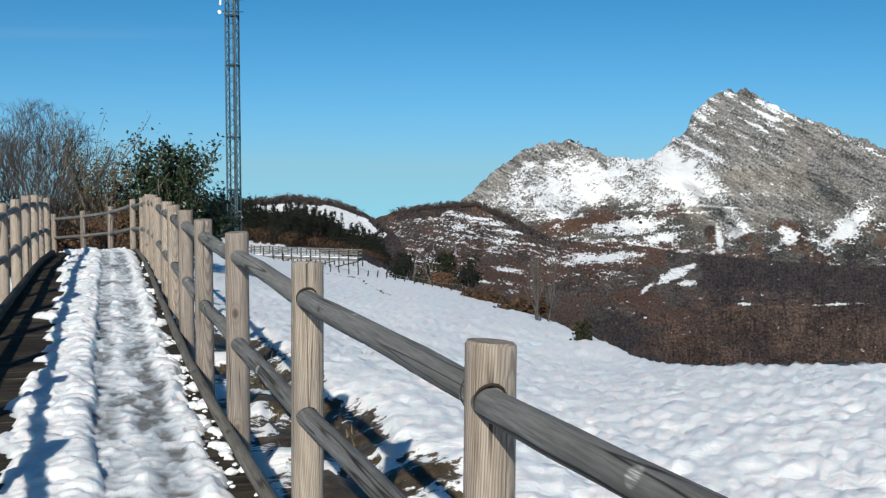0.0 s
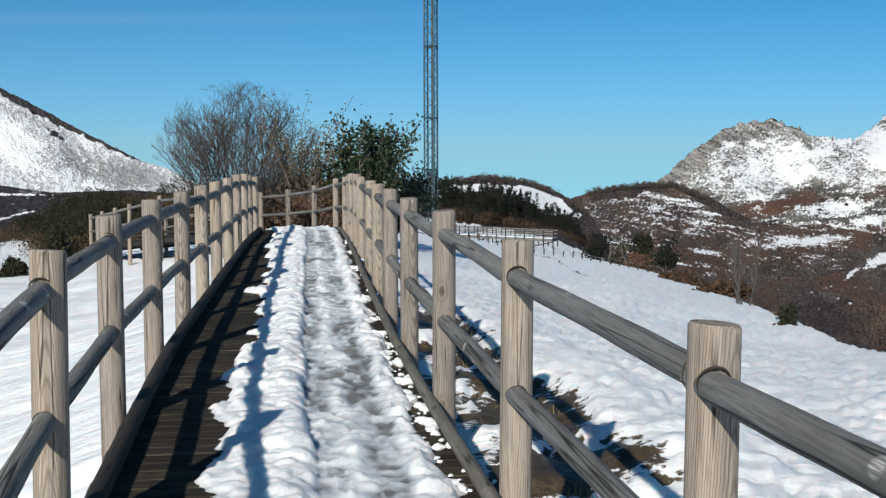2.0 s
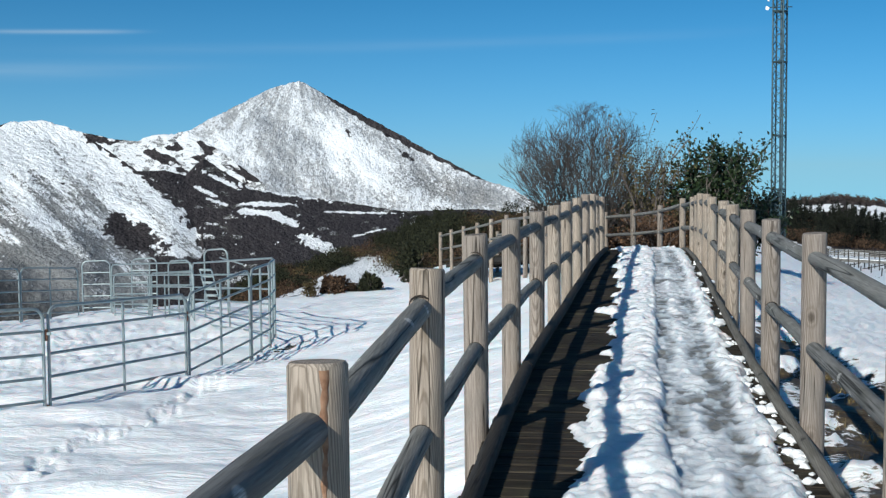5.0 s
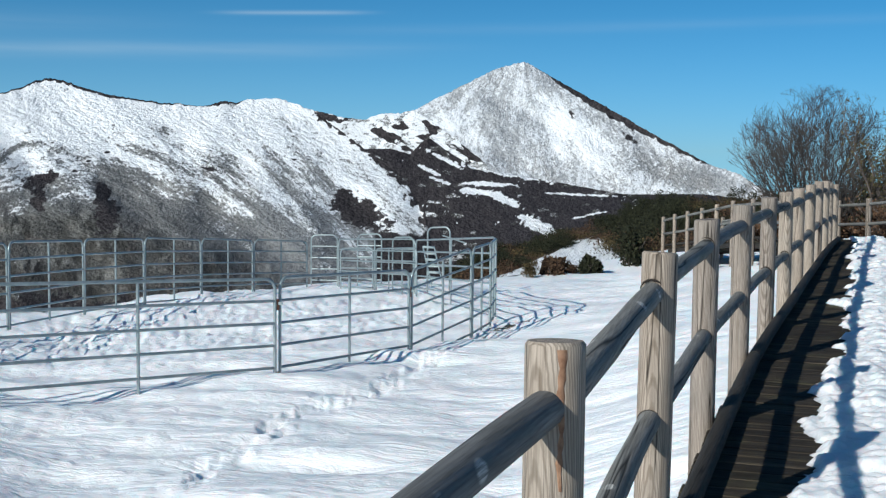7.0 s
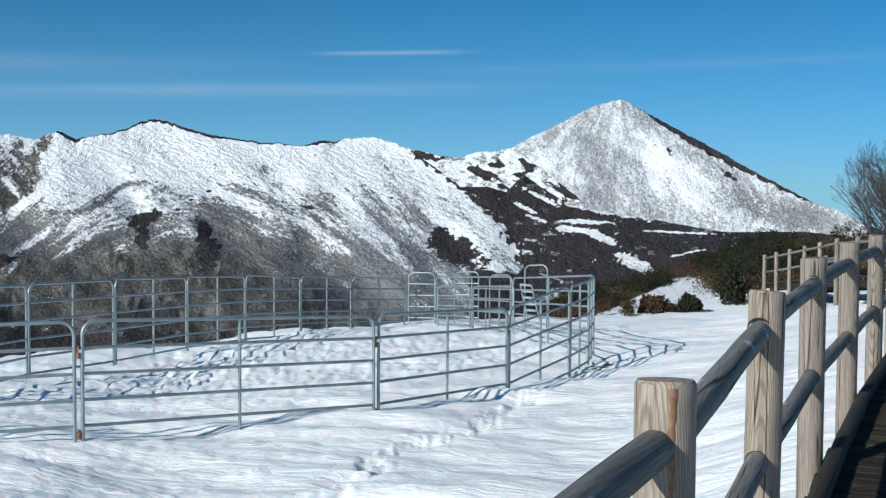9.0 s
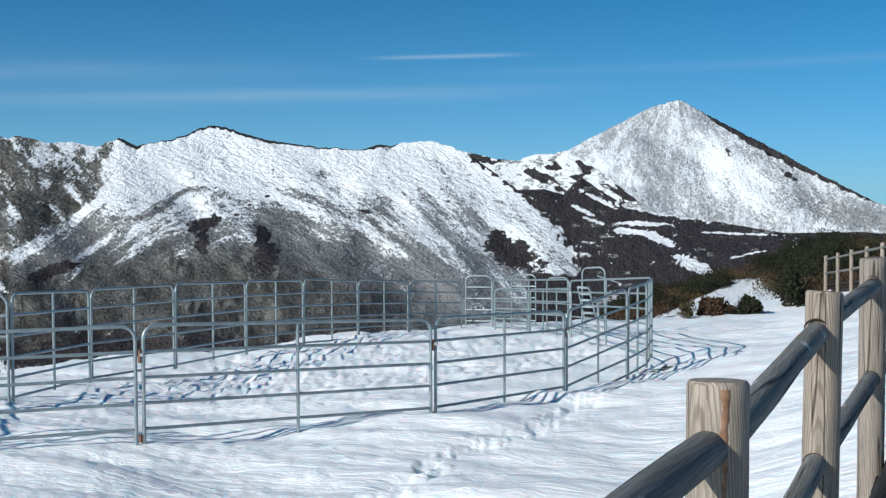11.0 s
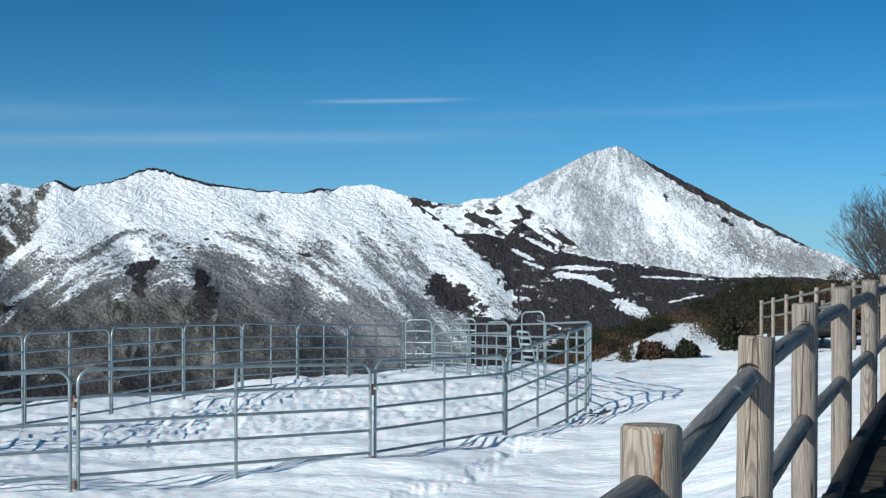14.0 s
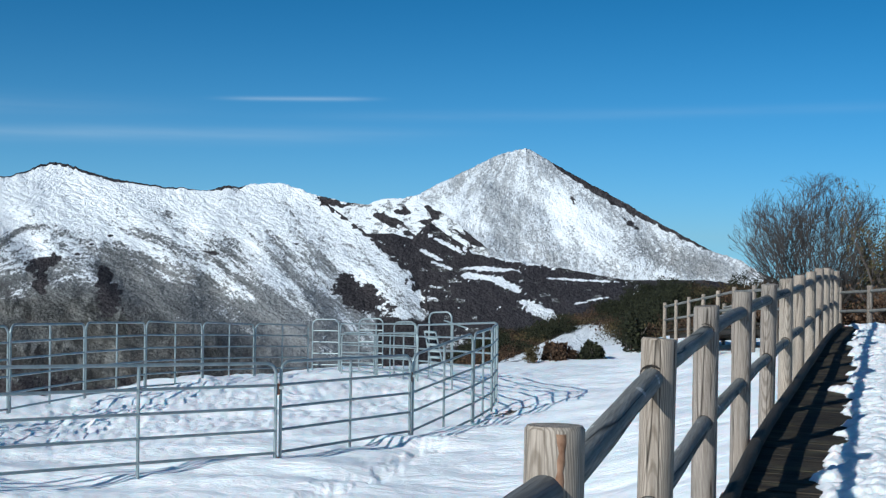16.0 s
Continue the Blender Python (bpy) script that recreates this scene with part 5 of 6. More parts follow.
def deck_snow():
    s = np.arange(0.3, s_of_y(29.0), 0.016)
    c = np.linspace(-0.86, 0.86, 112)
    C, S = np.meshgrid(c, s)
    base = np.array([on_walk(k) for k in s])
    px = base[:, 0][:, None] + C * np.cos(base[:, 2])[:, None]
    py = base[:, 1][:, None] + C * np.sin(base[:, 2])[:, None]
    dz = np.array([deck_z(k) for k in base[:, 1]])[:, None]
    # edges wander
    le = -0.36 + 0.34 * (fbm(S * 1.3, S * 0 + 3, 3, 201) - 0.5) + 0.22 * (fbm(S * 4, C * 4, 3, 202) - 0.5) + 0.09 * (fbm(S * 11, C * 11, 3, 214) - 0.5)
    re = 0.72 + 0.12 * (fbm(S * 1.4, S * 0 + 8, 3, 203) - 0.5) + 0.18 * (fbm(S * 7, C * 5, 3, 204) - 0.5)
    le = le - 0.12 * smooth(12, 22, py)
    inside = np.minimum(C - le, re - C)
    body = 0.25 * smooth(0.0, 0.012, inside) + 0.75 * smooth(0.01, 0.11, inside)
    wx, wy = 0.06 * (fbm(C * 12, S * 12, 2, 217) - 0.5), 0.06 * (fbm(C * 12, S * 12, 2, 218) - 0.5)
    d1, k1 = cells((C + wx) * 7.0, (S + wy) * 7.0, 205)
    d2, k2 = cells((C + wx) * 16, (S + wy) * 16, 209)
    clods = np.sqrt(np.clip(1 - d1 ** 2 * 1.9, 0, 1)) * smooth(0.25, 0.6, k1) * (0.4 + 0.7 * k1)
    crumbs = np.sqrt(np.clip(1 - d2 ** 2 * 1.9, 0, 1)) * smooth(0.3, 0.6, k2)
    # two beaten tracks with a low crest between them
    wob = 0.07 * (fbm(S * 0.8, S * 0 + 2, 3, 211) - 0.5)
    rag = 0.09 * (fbm(S * 5, C * 5, 3, 220) - 0.5)
    u = C - wob
    lane = smooth(-0.010, 0.022, u - 0.105 - 0.5 * rag) * smooth(0.05, -0.04, u - 0.53 - rag)
    crest = np.exp(-((u - 0.305 - 0.6 * rag) / 0.058) ** 2) * smooth(0.30, 0.52, fbm(C * 2.5, S * 2.0, 3, 219))
    # footprints: long ovals, heel to toe along the deck
    gu, gv = u / 0.14 + 0.25 * np.sin(S * 2.1), S / 0.30
    df, kf = cells(gu, gv + 0.5 * (np.floor(gu) % 2), 230)
    prints = smooth(0.52, 0.34, df) * smooth(0.15, 0.4, kf)
    rim = np.exp(-((df - 0.56) / 0.10) ** 2)
    # treads and plank edges show through as bars across the tracks
    bars = smooth(0.35, 0.9, 0.5 + 0.5 * np.cos((S + 0.02 * fbm(C * 8, S * 3, 2, 232)) * 2 * math.pi / 0.1455)) * smooth(0.44, 0.60, fbm(C * 7, S * 2.6, 3, 231))
    worn = smooth(0.38, 0.62, fbm(C * 3.2, S * 1.5, 4, 208))
    loose = smooth(0.25, 0.50, fbm(C * 3.0, S * 2.4, 3, 206))
    slabs = smooth(0.42, 0.60, fbm(C * 6, S * 9, 3, 221))
    bank = body * (0.014 + 0.036 * np.exp(-((u - 0.0) / 0.12) ** 2) + 0.016 * np.exp(-((C - 0.62) / 0.09) ** 2) + 0.060 * (fbm(C * 3.4, S * 2.8, 3, 215) - 0.42) + loose * 0.026 * clods + 0.012 * crumbs + 0.012 * slabs)
    floor = body * (0.008 + 0.022 * crest + 0.012 * rim * (0.4 + fbm(C * 9, S * 9, 2, 233)) - 0.004 * prints + 0.012 * crumbs * smooth(0.56, 0.66, fbm(C * 5, S * 5, 2, 234)) + 0.009 * slabs + 0.012 * (fbm(C * 9, S * 14, 3, 213) - 0.5) - 0.004 * bars)
    h = bank * (1 - lane) + floor * lane + 0.008 * body
    h = h - 0.03 * (1 - body) + body * 0.007 * (fbm(C * 34, S * 34, 2, 207) - 0.5)
    bed = lane * (1 - 0.85 * crest)
    thin = bed * (0.44 + 0.22 * prints * (0.5 + worn) + 0.40 * worn + 0.42 * bars * (0.3 + worn)) - 0.12 * lane * rim + 0.45 * (1 - smooth(0.0, 0.022, h))
    me = grid_mesh("trodden_snow", np.stack([px, py, dz + h], -1), M_TRODDEN, {"thin": np.clip(thin, 0, 1)}, keep=h > -0.004)
    tagged(new("trodden_snow", me), "trodden snow with footprints on the plank deck", "snow", kind="stuff")


deck_snow()


# ---- steel pen on the meadow ----
TUBE = 0.024


def bent(a, b, za, zb, radius=0.17, steps=6):
    """The path of a bent tube: up at a, over in two round corners, down at b. Returns points."""
    d = Vector((b[0] - a[0], b[1] - a[1], 0))
    L = d.length
    d = d / L
    pts = [Vector((a[0], a[1], za[0]))]
    for k in range(steps + 1):
        t = math.pi / 2 * k / steps
        off = radius * (1 - math.cos(t))
        pts.append(Vector((a[0], a[1], 0)) + d * off + Vector((0, 0, za[1] - radius + radius * math.sin(t))))
    for k in range(steps + 1):
        t = math.pi / 2 * (1 - k / steps)
        off = radius * (1 - math.cos(t))
        pts.append(Vector((b[0], b[1], 0)) - d * off + Vector((0, 0, zb[1] - radius + radius * math.sin(t))))
    pts.append(Vector((b[0], b[1], zb[0])))
    return pts


def pen_panel(a, b, height=1.62, rails=6, uprights=1, name="cattle_hurdle", label="galvanised steel tube cattle hurdle standing in snow", mid_gap=0.03):
    """A panel between two top corners a and b, given as (x, y, z of the top tube)."""
    a, b = Vector(a), Vector(b)
    d = (b - a)
    flat = Vector((d.x, d.y, 0)).normalized() * mid_gap
    a, b = a + flat, b - flat
    ob = thing(name, label, "hurdle", "livestock pen", at=tuple(a - Vector((0, 0, height))))
    origin = Matrix.Translation(-(a - Vector((0, 0, height))))
    low_a, low_b = a.z - height, b.z - height

    def piece(nm, pts, r, sides=8, label=""):
        return part(nm, Shape().tube([origin @ Vector(p) for p in pts], r, sides), M_STEEL, ob, label)

    piece("frame", bent(a, b, (low_a - 0.06, a.z), (low_b - 0.06, b.z)), TUBE, 10)
    step = height / (rails - 1)
    for k in range(1, rails):
        drop = step * k - (0.02 if k == rails - 1 else 0)
        piece("rail", (a - Vector((0, 0, drop)), b - Vector((0, 0, drop))), TUBE * 0.9)
    for k in range(uprights):
        t = (k + 1) / (uprights + 1)
        p = a.lerp(b, t)
        piece("upright", (p - Vector((0, 0, height + 0.03)), p + Vector((0, 0, 0.0))), TUBE * 0.95)
    return ob


def pen_clasp(p, h=1.55):
    """Pins and chain lugs where two panels meet."""
    ob = thing("pen_clasp", "rust-red steel pin holding two panels together", "clasp", "pen clasps", at=(p[0], p[1], p[2] - 0.36))
    part("pin", Shape().tube([(0, 0, -0.10), (0, 0, 0.06)], 0.022, 8), M_RUST, ob)
    part("lug", Shape().box((-0.07, -0.015, -0.02), (0.07, 0.015, 0.02)), M_STEEL, ob, shade=False)
    part("lower_pin", Shape().tube([(0, 0, -h + 0.45), (0, 0, -h + 0.55)], 0.022, 8), M_RUST, ob)


RING = ((-17.6, 12.4, -0.25), (-13.4, 9.2, -0.24), (-10.53, 12.3, -0.23), (-8.43, 16.24, -0.42), (-7.79, 19.89, -0.59), (-7.49, 22.34, -0.40))
SIDE = ((-7.49, 22.34, -0.40), (-7.62, 23.9, -0.40), (-8.04, 25.6, -0.44))
BACK = ((-14.78, 14.34, -0.15), (-16.01, 17.42, -0.35), (-16.02, 19.84, -0.42), (-17.07, 23.69, -0.66), (-17.51, 26.78, -0.84), (-17.76, 29.93, -1.07), (-17.63, 32.65, -1.27), (-16.82, 34.63, -1.40))
FAR = ((-8.03, 25.57, -0.43), (-12.16, 31.64, -1.00), (-15.98, 35.03, -1.33))
for row, gap in ((RING, 0.05), (SIDE, 0.02), (BACK, 0.04), (FAR, 0.03)):
    for p, q in zip(row, row[1:]):
        pen_panel(p, q, mid_gap=gap)
pen_panel((-17.6, 12.4, -0.25), (-14.78, 14.34, -0.15), mid_gap=0.05)
for p in RING[2:5]:
    pen_clasp(p)


def chute_frame(a, b, height, bars, label="galvanised steel handling gate with a rounded top"):
    return pen_panel(a, b, height, bars, 0, "handling_gate", label, 0.0)


chute_frame((-16.90, 35.04, -1.24), (-16.09, 35.20, -1.23), 1.75, 6)
chute_frame((-15.48, 35.36, -1.19), (-14.66, 35.28, -1.16), 1.75, 6)
chute_frame((-13.86, 34.20, -1.15), (-13.11, 33.96, -1.12), 1.75, 6)
chute_frame((-11.90, 31.85, -0.67), (-11.20, 31.68, -0.64), 2.1, 3, "tall steel arch frame over the handling chute")
pen_panel((-15.71, 34.60, -1.57), (-14.43, 34.07, -1.49), 1.2, 5, 0, "handling_gate", "galvanised steel inner gate of the handling chute", 0.0)
pen_panel((-14.35, 34.10, -1.49), (-11.99, 31.28, -1.21), 1.4, 5, 2, "handling_gate", "galvanised steel side panel of the handling chute", 0.03)


def chute_ladder():
    ob = thing("chute_ladder", "pale steel slatted flap leaning inside the handling chute", "chute flap", at=(-11.55, 31.3, -1.15))
    for k in (-0.16, 0.16):
        part("stile", Shape().tube([(k - 0.12, 0, 0.0), (k + 0.22, -0.2, -1.05)], 0.022, 6), M_STEEL, ob)
    for k in range(7):
        t = k / 6
        part("slat", Shape().box((-0.28 + 0.34 * t, -0.02 - 0.2 * t, -0.04 - 0.98 * t), (0.04 + 0.34 * t, 0.02 - 0.2 * t, 0.02 - 0.98 * t)), M_STEEL, ob, shade=False)
    part("arm", Shape().tube([(0.2, 0.2, 0.3), (0.84, 0.2, 0.12)], 0.022, 6), M_STEEL, ob)


chute_ladder()


# ---- radio mast ----
def mast():
    x, y = 12.15, 127.5
    z0 = -8.6
    ob = thing("radio_mast", "tall dark green-grey steel lattice radio mast", "mast", at=(x, y, z0))
    w, H = 0.74, 36.0
    turn = radians(20)
    legs = [(w * math.cos(turn + k * math.pi / 2), w * math.sin(turn + k * math.pi / 2)) for k in range(4)]
    for lx, ly in legs:
        part("leg", Shape().tube([(lx, ly, 0), (lx, ly, H)], 0.08, 6), M_MAST, ob)
    part("cable_ladder", Shape().tube([(0.1, -0.35, 0), (0.1, -0.35, H)], 0.10, 6), M_MAST, ob, "dark bundle of cables")
    step = 0.72
    for f in range(4):
        a, b = legs[f], legs[(f + 1) % 4]
        sh = Shape()
        for k in range(int(H / step)):
            p, q = (a, b) if k % 2 else (b, a)
            sh.tube([(p[0], p[1], k * step), (q[0], q[1], (k + 1) * step)], 0.042, 4)
        part("bracing", sh, M_MAST, ob)
    for z in (7.6, 12.9, 20.1, 25.0, 28.6):
        sh = Shape()
        for f in range(4):
            a, b = legs[f], legs[(f + 1) % 4]
            sh.tube([(a[0], a[1], z), (b[0], b[1], z)], 0.10, 6)
        part("flange", sh, M_MAST, ob)
    for z in (25.4, 26.6, 27.6):
        arm = part("antenna_arm", Shape().tube([(-1.15, -0.1, z), (1.15, -0.1, z)], 0.045, 6), M_MAST, ob)
    dish = part("antenna", Shape().tube([(-1.25, -0.35, 25.3), (-1.25, -0.2, 25.3)], [0.19, 0.16], 14), M_WHITE, arm, "small white dish antenna")
    part("panel_antenna", Shape().box((-1.22, -0.2, 26.0), (-1.05, 0.0, 27.7)), M_WHITE, arm, "pale panel antenna", False)


mast()


# ---- woody plants ----
def grow(shape, p, d, length, radius, depth, g, spread=0.5, up=0.25, kids=3, tips=None, segs=4, thin=0.0035):
    """A limb and its twigs."""
    pts, radii = [p.copy()], [radius]
    q, v = p.copy(), d.normalized()
    for k in range(segs):
        v = (v + Vector((g.gauss(0, 0.10), g.gauss(0, 0.10), g.gauss(0, 0.06) + up * 0.25))).normalized()
        q = q + v * length / segs
        pts.append(q.copy())
        radii.append(max(thin, radius * (1 - 0.55 * (k + 1) / segs)))
    shape.tube(pts, radii, 6 if radius > 0.02 else 4 if radius > 0.008 else 3, False)
    if tips is not None and depth <= 1:
        tips += [(pts[k], v) for k in range(1, len(pts))]
    if depth == 0:
        return
    for k in range(kids):
        t = g.uniform(0.3, 1.0)
        i = min(int(t * segs), segs - 1)
        s = pts[i].lerp(pts[i + 1], t * segs - i)
        w = (v + Vector((g.gauss(0, spread), g.gauss(0, spread), g.gauss(0, spread * 0.5) + up))).normalized()
        grow(shape, s, w, length * g.uniform(0.42, 0.68), max(thin, radius * g.uniform(0.4, 0.6)), depth - 1, g, spread, up, kids, tips, segs, thin)


def leaf(shape, p, n, size, g):
    u = n.orthogonal().normalized()
    u.rotate(Matrix.Rotation(g.uniform(0, 6.28), 3, n))
    w = n.cross(u).normalized()
    k = len(shape.v)
    shape.v += [p, p + u * size * 0.5 + w * size * 0.28 + n * size * 0.08, p + u * size, p + u * size * 0.5 - w * size * 0.28 + n * size * 0.08]
    shape.f.append((k, k + 1, k + 2, k + 3))


def bare_tree():
    x, y = -2.05, 36.0
    g = random.Random(41)
    ob = thing("bare_tree", "leafless grey many-stemmed tree behind the boardwalk", "tree", at=(x, y, land_at(x, y) - 0.1))
    top, mid = 2.98 - ob.location.z, 1.15 - ob.location.z
    for k in range(32):
        # stems fan out straight from the stool towards a dome
        a = k * 2.4 + g.uniform(-0.3, 0.3)
        tilt = math.acos(1 - (k + 0.5) / 32 * 0.78)
        aim = Vector((2.0 * math.sin(tilt) * math.cos(a), 1.9 * math.sin(tilt) * math.sin(a), mid + (top - mid) * math.cos(tilt)))
        foot = Vector((0.4 * math.cos(a) * math.sin(tilt), 0.3 * math.sin(a) * math.sin(tilt), 0))
        sh = Shape()
        way = aim - foot
        grow(sh, foot, way.normalized() + Vector((0, 0, -0.10 * math.sin(tilt))), way.length * g.uniform(0.58, 0.84), g.uniform(0.018, 0.032), 3, g, 0.36, 0.05, 5, None, 5, 0.0045)
        for i, q in enumerate(sh.v):
            u = Vector((q[0] / 2.2, q[1] / 1.95, (q[2] - mid) / (top - mid)))
            u.z = max(u.z, 0.0)
            if u.length > 0.9:
                f = (0.9 + 0.31 * math.tanh((u.length - 0.9) / 0.5)) / u.length
                sh.v[i] = Vector((q[0] * f, q[1] * f, mid + (q[2] - mid) * f if q[2] > mid else q[2]))
        part("stem", sh, M_TWIG, ob)


def leafy_bush(name, label, x, y, height, width, stems, leaves, mat, size, seed, drop=0.0, spread=0.5):
    g = random.Random(seed)
    ob = thing(name, label, "bush", at=(x, y, land_at(x, y) - 0.1 - drop))
    tips = []
    for k in range(stems):
        sh = Shape()
        a = g.uniform(0, 6.28)
        lean = g.uniform(0.1, 0.8) * width / height
        grow(sh, Vector((0.2 * math.cos(a), 0.2 * math.sin(a), 0)), Vector((lean * math.cos(a), lean * math.sin(a), 1)), height * g.uniform(0.5, 0.75), 0.035, 2, g, spread, 0.15, 4, tips, 4, 0.007)
        part("stem", sh, M_BARK, ob)
    cr = Shape()
    for k in range(leaves):
        p, v = tips[g.randrange(len(tips))]
        n = Vector((g.gauss(0, 0.7), g.gauss(0, 0.7), g.gauss(0.5, 0.6))).normalized()
        leaf(cr, p + Vector((g.gauss(0, 0.10), g.gauss(0, 0.10), g.gauss(0, 0.09))), n, size * g.uniform(0.6, 1.3), g)
    part("crown", cr, mat, ob, shade=False)
    return ob


bare_tree()
leafy_bush("holly", "dark evergreen bush with glossy leaves", 1.25, 34.6, 3.5, 1.15, 14, 7500, M_HOLLY, 0.13, 7)
leafy_bush("holly", "low dark evergreen bush with glossy leaves", 2.35, 36.0, 2.0, 1.2, 9, 4200, M_HOLLY, 0.13, 17)
leafy_bush("shrub", "half-bare shrub with olive brown leaves", -0.15, 35.2, 3.7, 0.9, 10, 2800, M_SCRUBLEAF, 0.085, 9)
leafy_bush("shrub", "low shrub with dead brown leaves", 0.0, 33.6, 1.6, 1.4, 10, 5200, M_RUSSET, 0.09, 13)
leafy_bush("shrub", "low shrub with dark olive leaves", 1.3, 33.4, 1.7, 1.2, 9, 5600, M_OLIVE, 0.10, 19)
leafy_bush("shrub", "low tangle of red-brown twigs", -1.6, 34.4, 1.35, 1.8, 14, 5600, M_RUSSET, 0.09, 23)
leafy_bush("shrub", "low tangle of red-brown twigs", -3.0, 38.5, 1.5, 1.9, 14, 5600, M_RUSSET, 0.09, 29)


def clump(shape, x, y, z, w, h, blades, g, size):
    """One bush as many small upright blades, uneven in outline."""
    lobes = [(g.uniform(-0.5, 0.5) * w, g.uniform(-0.5, 0.5) * w, g.uniform(0.55, 1.0)) for _ in range(4)]
    for k in range(blades):
        lx, ly, lh = lobes[g.randrange(4)]
        a, rr = g.uniform(0, 6.28), math.sqrt(g.random()) * 0.42 * w
        t = g.random() ** 0.7
        px, py = x + lx * 0.8 + rr * math.cos(a) * (1 - 0.45 * t), y + ly * 0.8 + rr * math.sin(a) * (1 - 0.45 * t)
        p = Vector((px, py, z + t * h * lh))
        n = Vector((g.gauss(0, 0.8), g.gauss(0, 0.8), g.gauss(0.2, 0.6))).normalized()
        leaf(shape, p, n, size * g.uniform(0.6, 1.4), g)


def pine(shape, x, y, z, w, h, blades, g, size):
    """A ragged conifer: tiers of drooping sprays that narrow to a spire."""
    tiers = [(t, g.uniform(0.75, 1.2)) for t in np.linspace(0.05, 1.0, 9)]
    for k in range(blades):
        t, wide = tiers[min(int(9 * g.random() ** 1.35), 8)]
        a, rr = g.uniform(0, 6.28), math.sqrt(g.random()) * 0.5 * w * wide * (1.04 - t) ** 0.8
        p = Vector((x + rr * math.cos(a), y + rr * math.sin(a), z + h * (t + g.gauss(0, 0.035)) - 0.16 * rr))
        n = Vector((g.gauss(0, 0.8), g.gauss(0, 0.8), g.gauss(0.4, 0.5))).normalized()
        leaf(shape, p, n, size * g.uniform(0.6, 1.4), g)


def ground_under(ray_az, r):
    x, y = r * math.sin(radians(ray_az)), r * math.cos(radians(ray_az))
    return x, y, land_at(x, y)


# the scrub hill beyond the meadow
def zones_scrub(a, e, d, g, f):
    n = fbm(a * 1.4, e * 3.0, 4, 171)
    field_ = smooth(0.15, -0.1, e - curve_at(((-18, -6.3), (-16.4, -5.5), (-15.5, -5.05), (-14.4, -4.6), (-13.7, -4.15), (-12.9, -4.0), (-12.1, -4.0), (-11.7, -4.7), (-11.3, -5.2), (-9, -6)), a) + 0.3 * (n - 0.5))
    return {"snow": np.where(field_ > 0.5, 1.2, 0.0), "forest": np.where(field_ > 0.5, -0.5, 0.75 + 0.3 * (n - 0.5)), "heath": 1 + 0 * a, "rust": 0.75 + 0 * a}


HILL_TOP = ((-21, -7.2), (-19.5, -6.3), (-18.4, -5.5), (-16.8, -4.7), (-14.1, -4.0), (-12, -3.15), (-10.5, -2.65), (-7.2, -2.35), (-3.9, -2.2), (0, -2.3), (2, -2.9), (4, -3.7), (6, -4.4))
HILL_LOW = ((-21, -7.4), (-19.5, -6.7), (-17, -6.2), (-14, -5.6), (-11, -5.1), (-8, -4.5), (-4, -3.8), (0, -3.6), (2, -3.8), (4, -4.2), (6, -4.6))
massif("hill", "scrub covered rise beyond the meadow", -21, 5, HILL_TOP, HILL_LOW, 56, 100, 0.15, 40, 1.0, 0.4, 51, zones_scrub, 0.1)
WOOD_TOP = ((0, -2.0), (4.5, -2.1), (6.3, -2.5), (8.9, -2.9), (11.2, -3.9), (12.7, -4.75), (13.6, -5.3), (14.2, -5.95))
WOOD_LOW = ((0, -3.8), (4.5, -4.0), (6.3, -4.35), (8.9, -4.6), (11.2, -5.0), (12.7, -5.4), (14.2, -5.9))


WOOD_EDGE = ((0, -3.2), (4.5, -3.2), (6.3, -3.45), (8.9, -3.8), (11.2, -4.35), (12.7, -4.9), (14.2, -5.6))


def zones_wood(a, e, d, g, f):
    edge = curve_at(WOOD_EDGE, a) + 0.25 * (fbm(a * 3, e * 3, 3, 181) - 0.5)
    return {"snow": np.where(e < edge, 0.95, 0.05), "forest": np.where(e < edge, 0.0, 0.8), "heath": 1 + 0 * a, "rust": 0.3 + 0 * a}


massif("hill", "dark wooded rise at the edge of the snowfield", 0, 14.2, WOOD_TOP, WOOD_LOW, 130, 185, 0.12, 24, 1.0, 0.4, 57, zones_wood, 0.1)


_az = np.arange(-21, 5, 0.15)
HILL_SPAN = float((curve_at(HILL_TOP, _az) - curve_at(HILL_LOW, _az)).max())
CLEARING = ((-18, -6.3), (-16.4, -5.5), (-15.5, -5.05), (-14.4, -4.6), (-13.7, -4.15), (-12.9, -4.0), (-12.1, -4.0), (-11.7, -4.7), (-11.3, -5.2), (-9, -6))


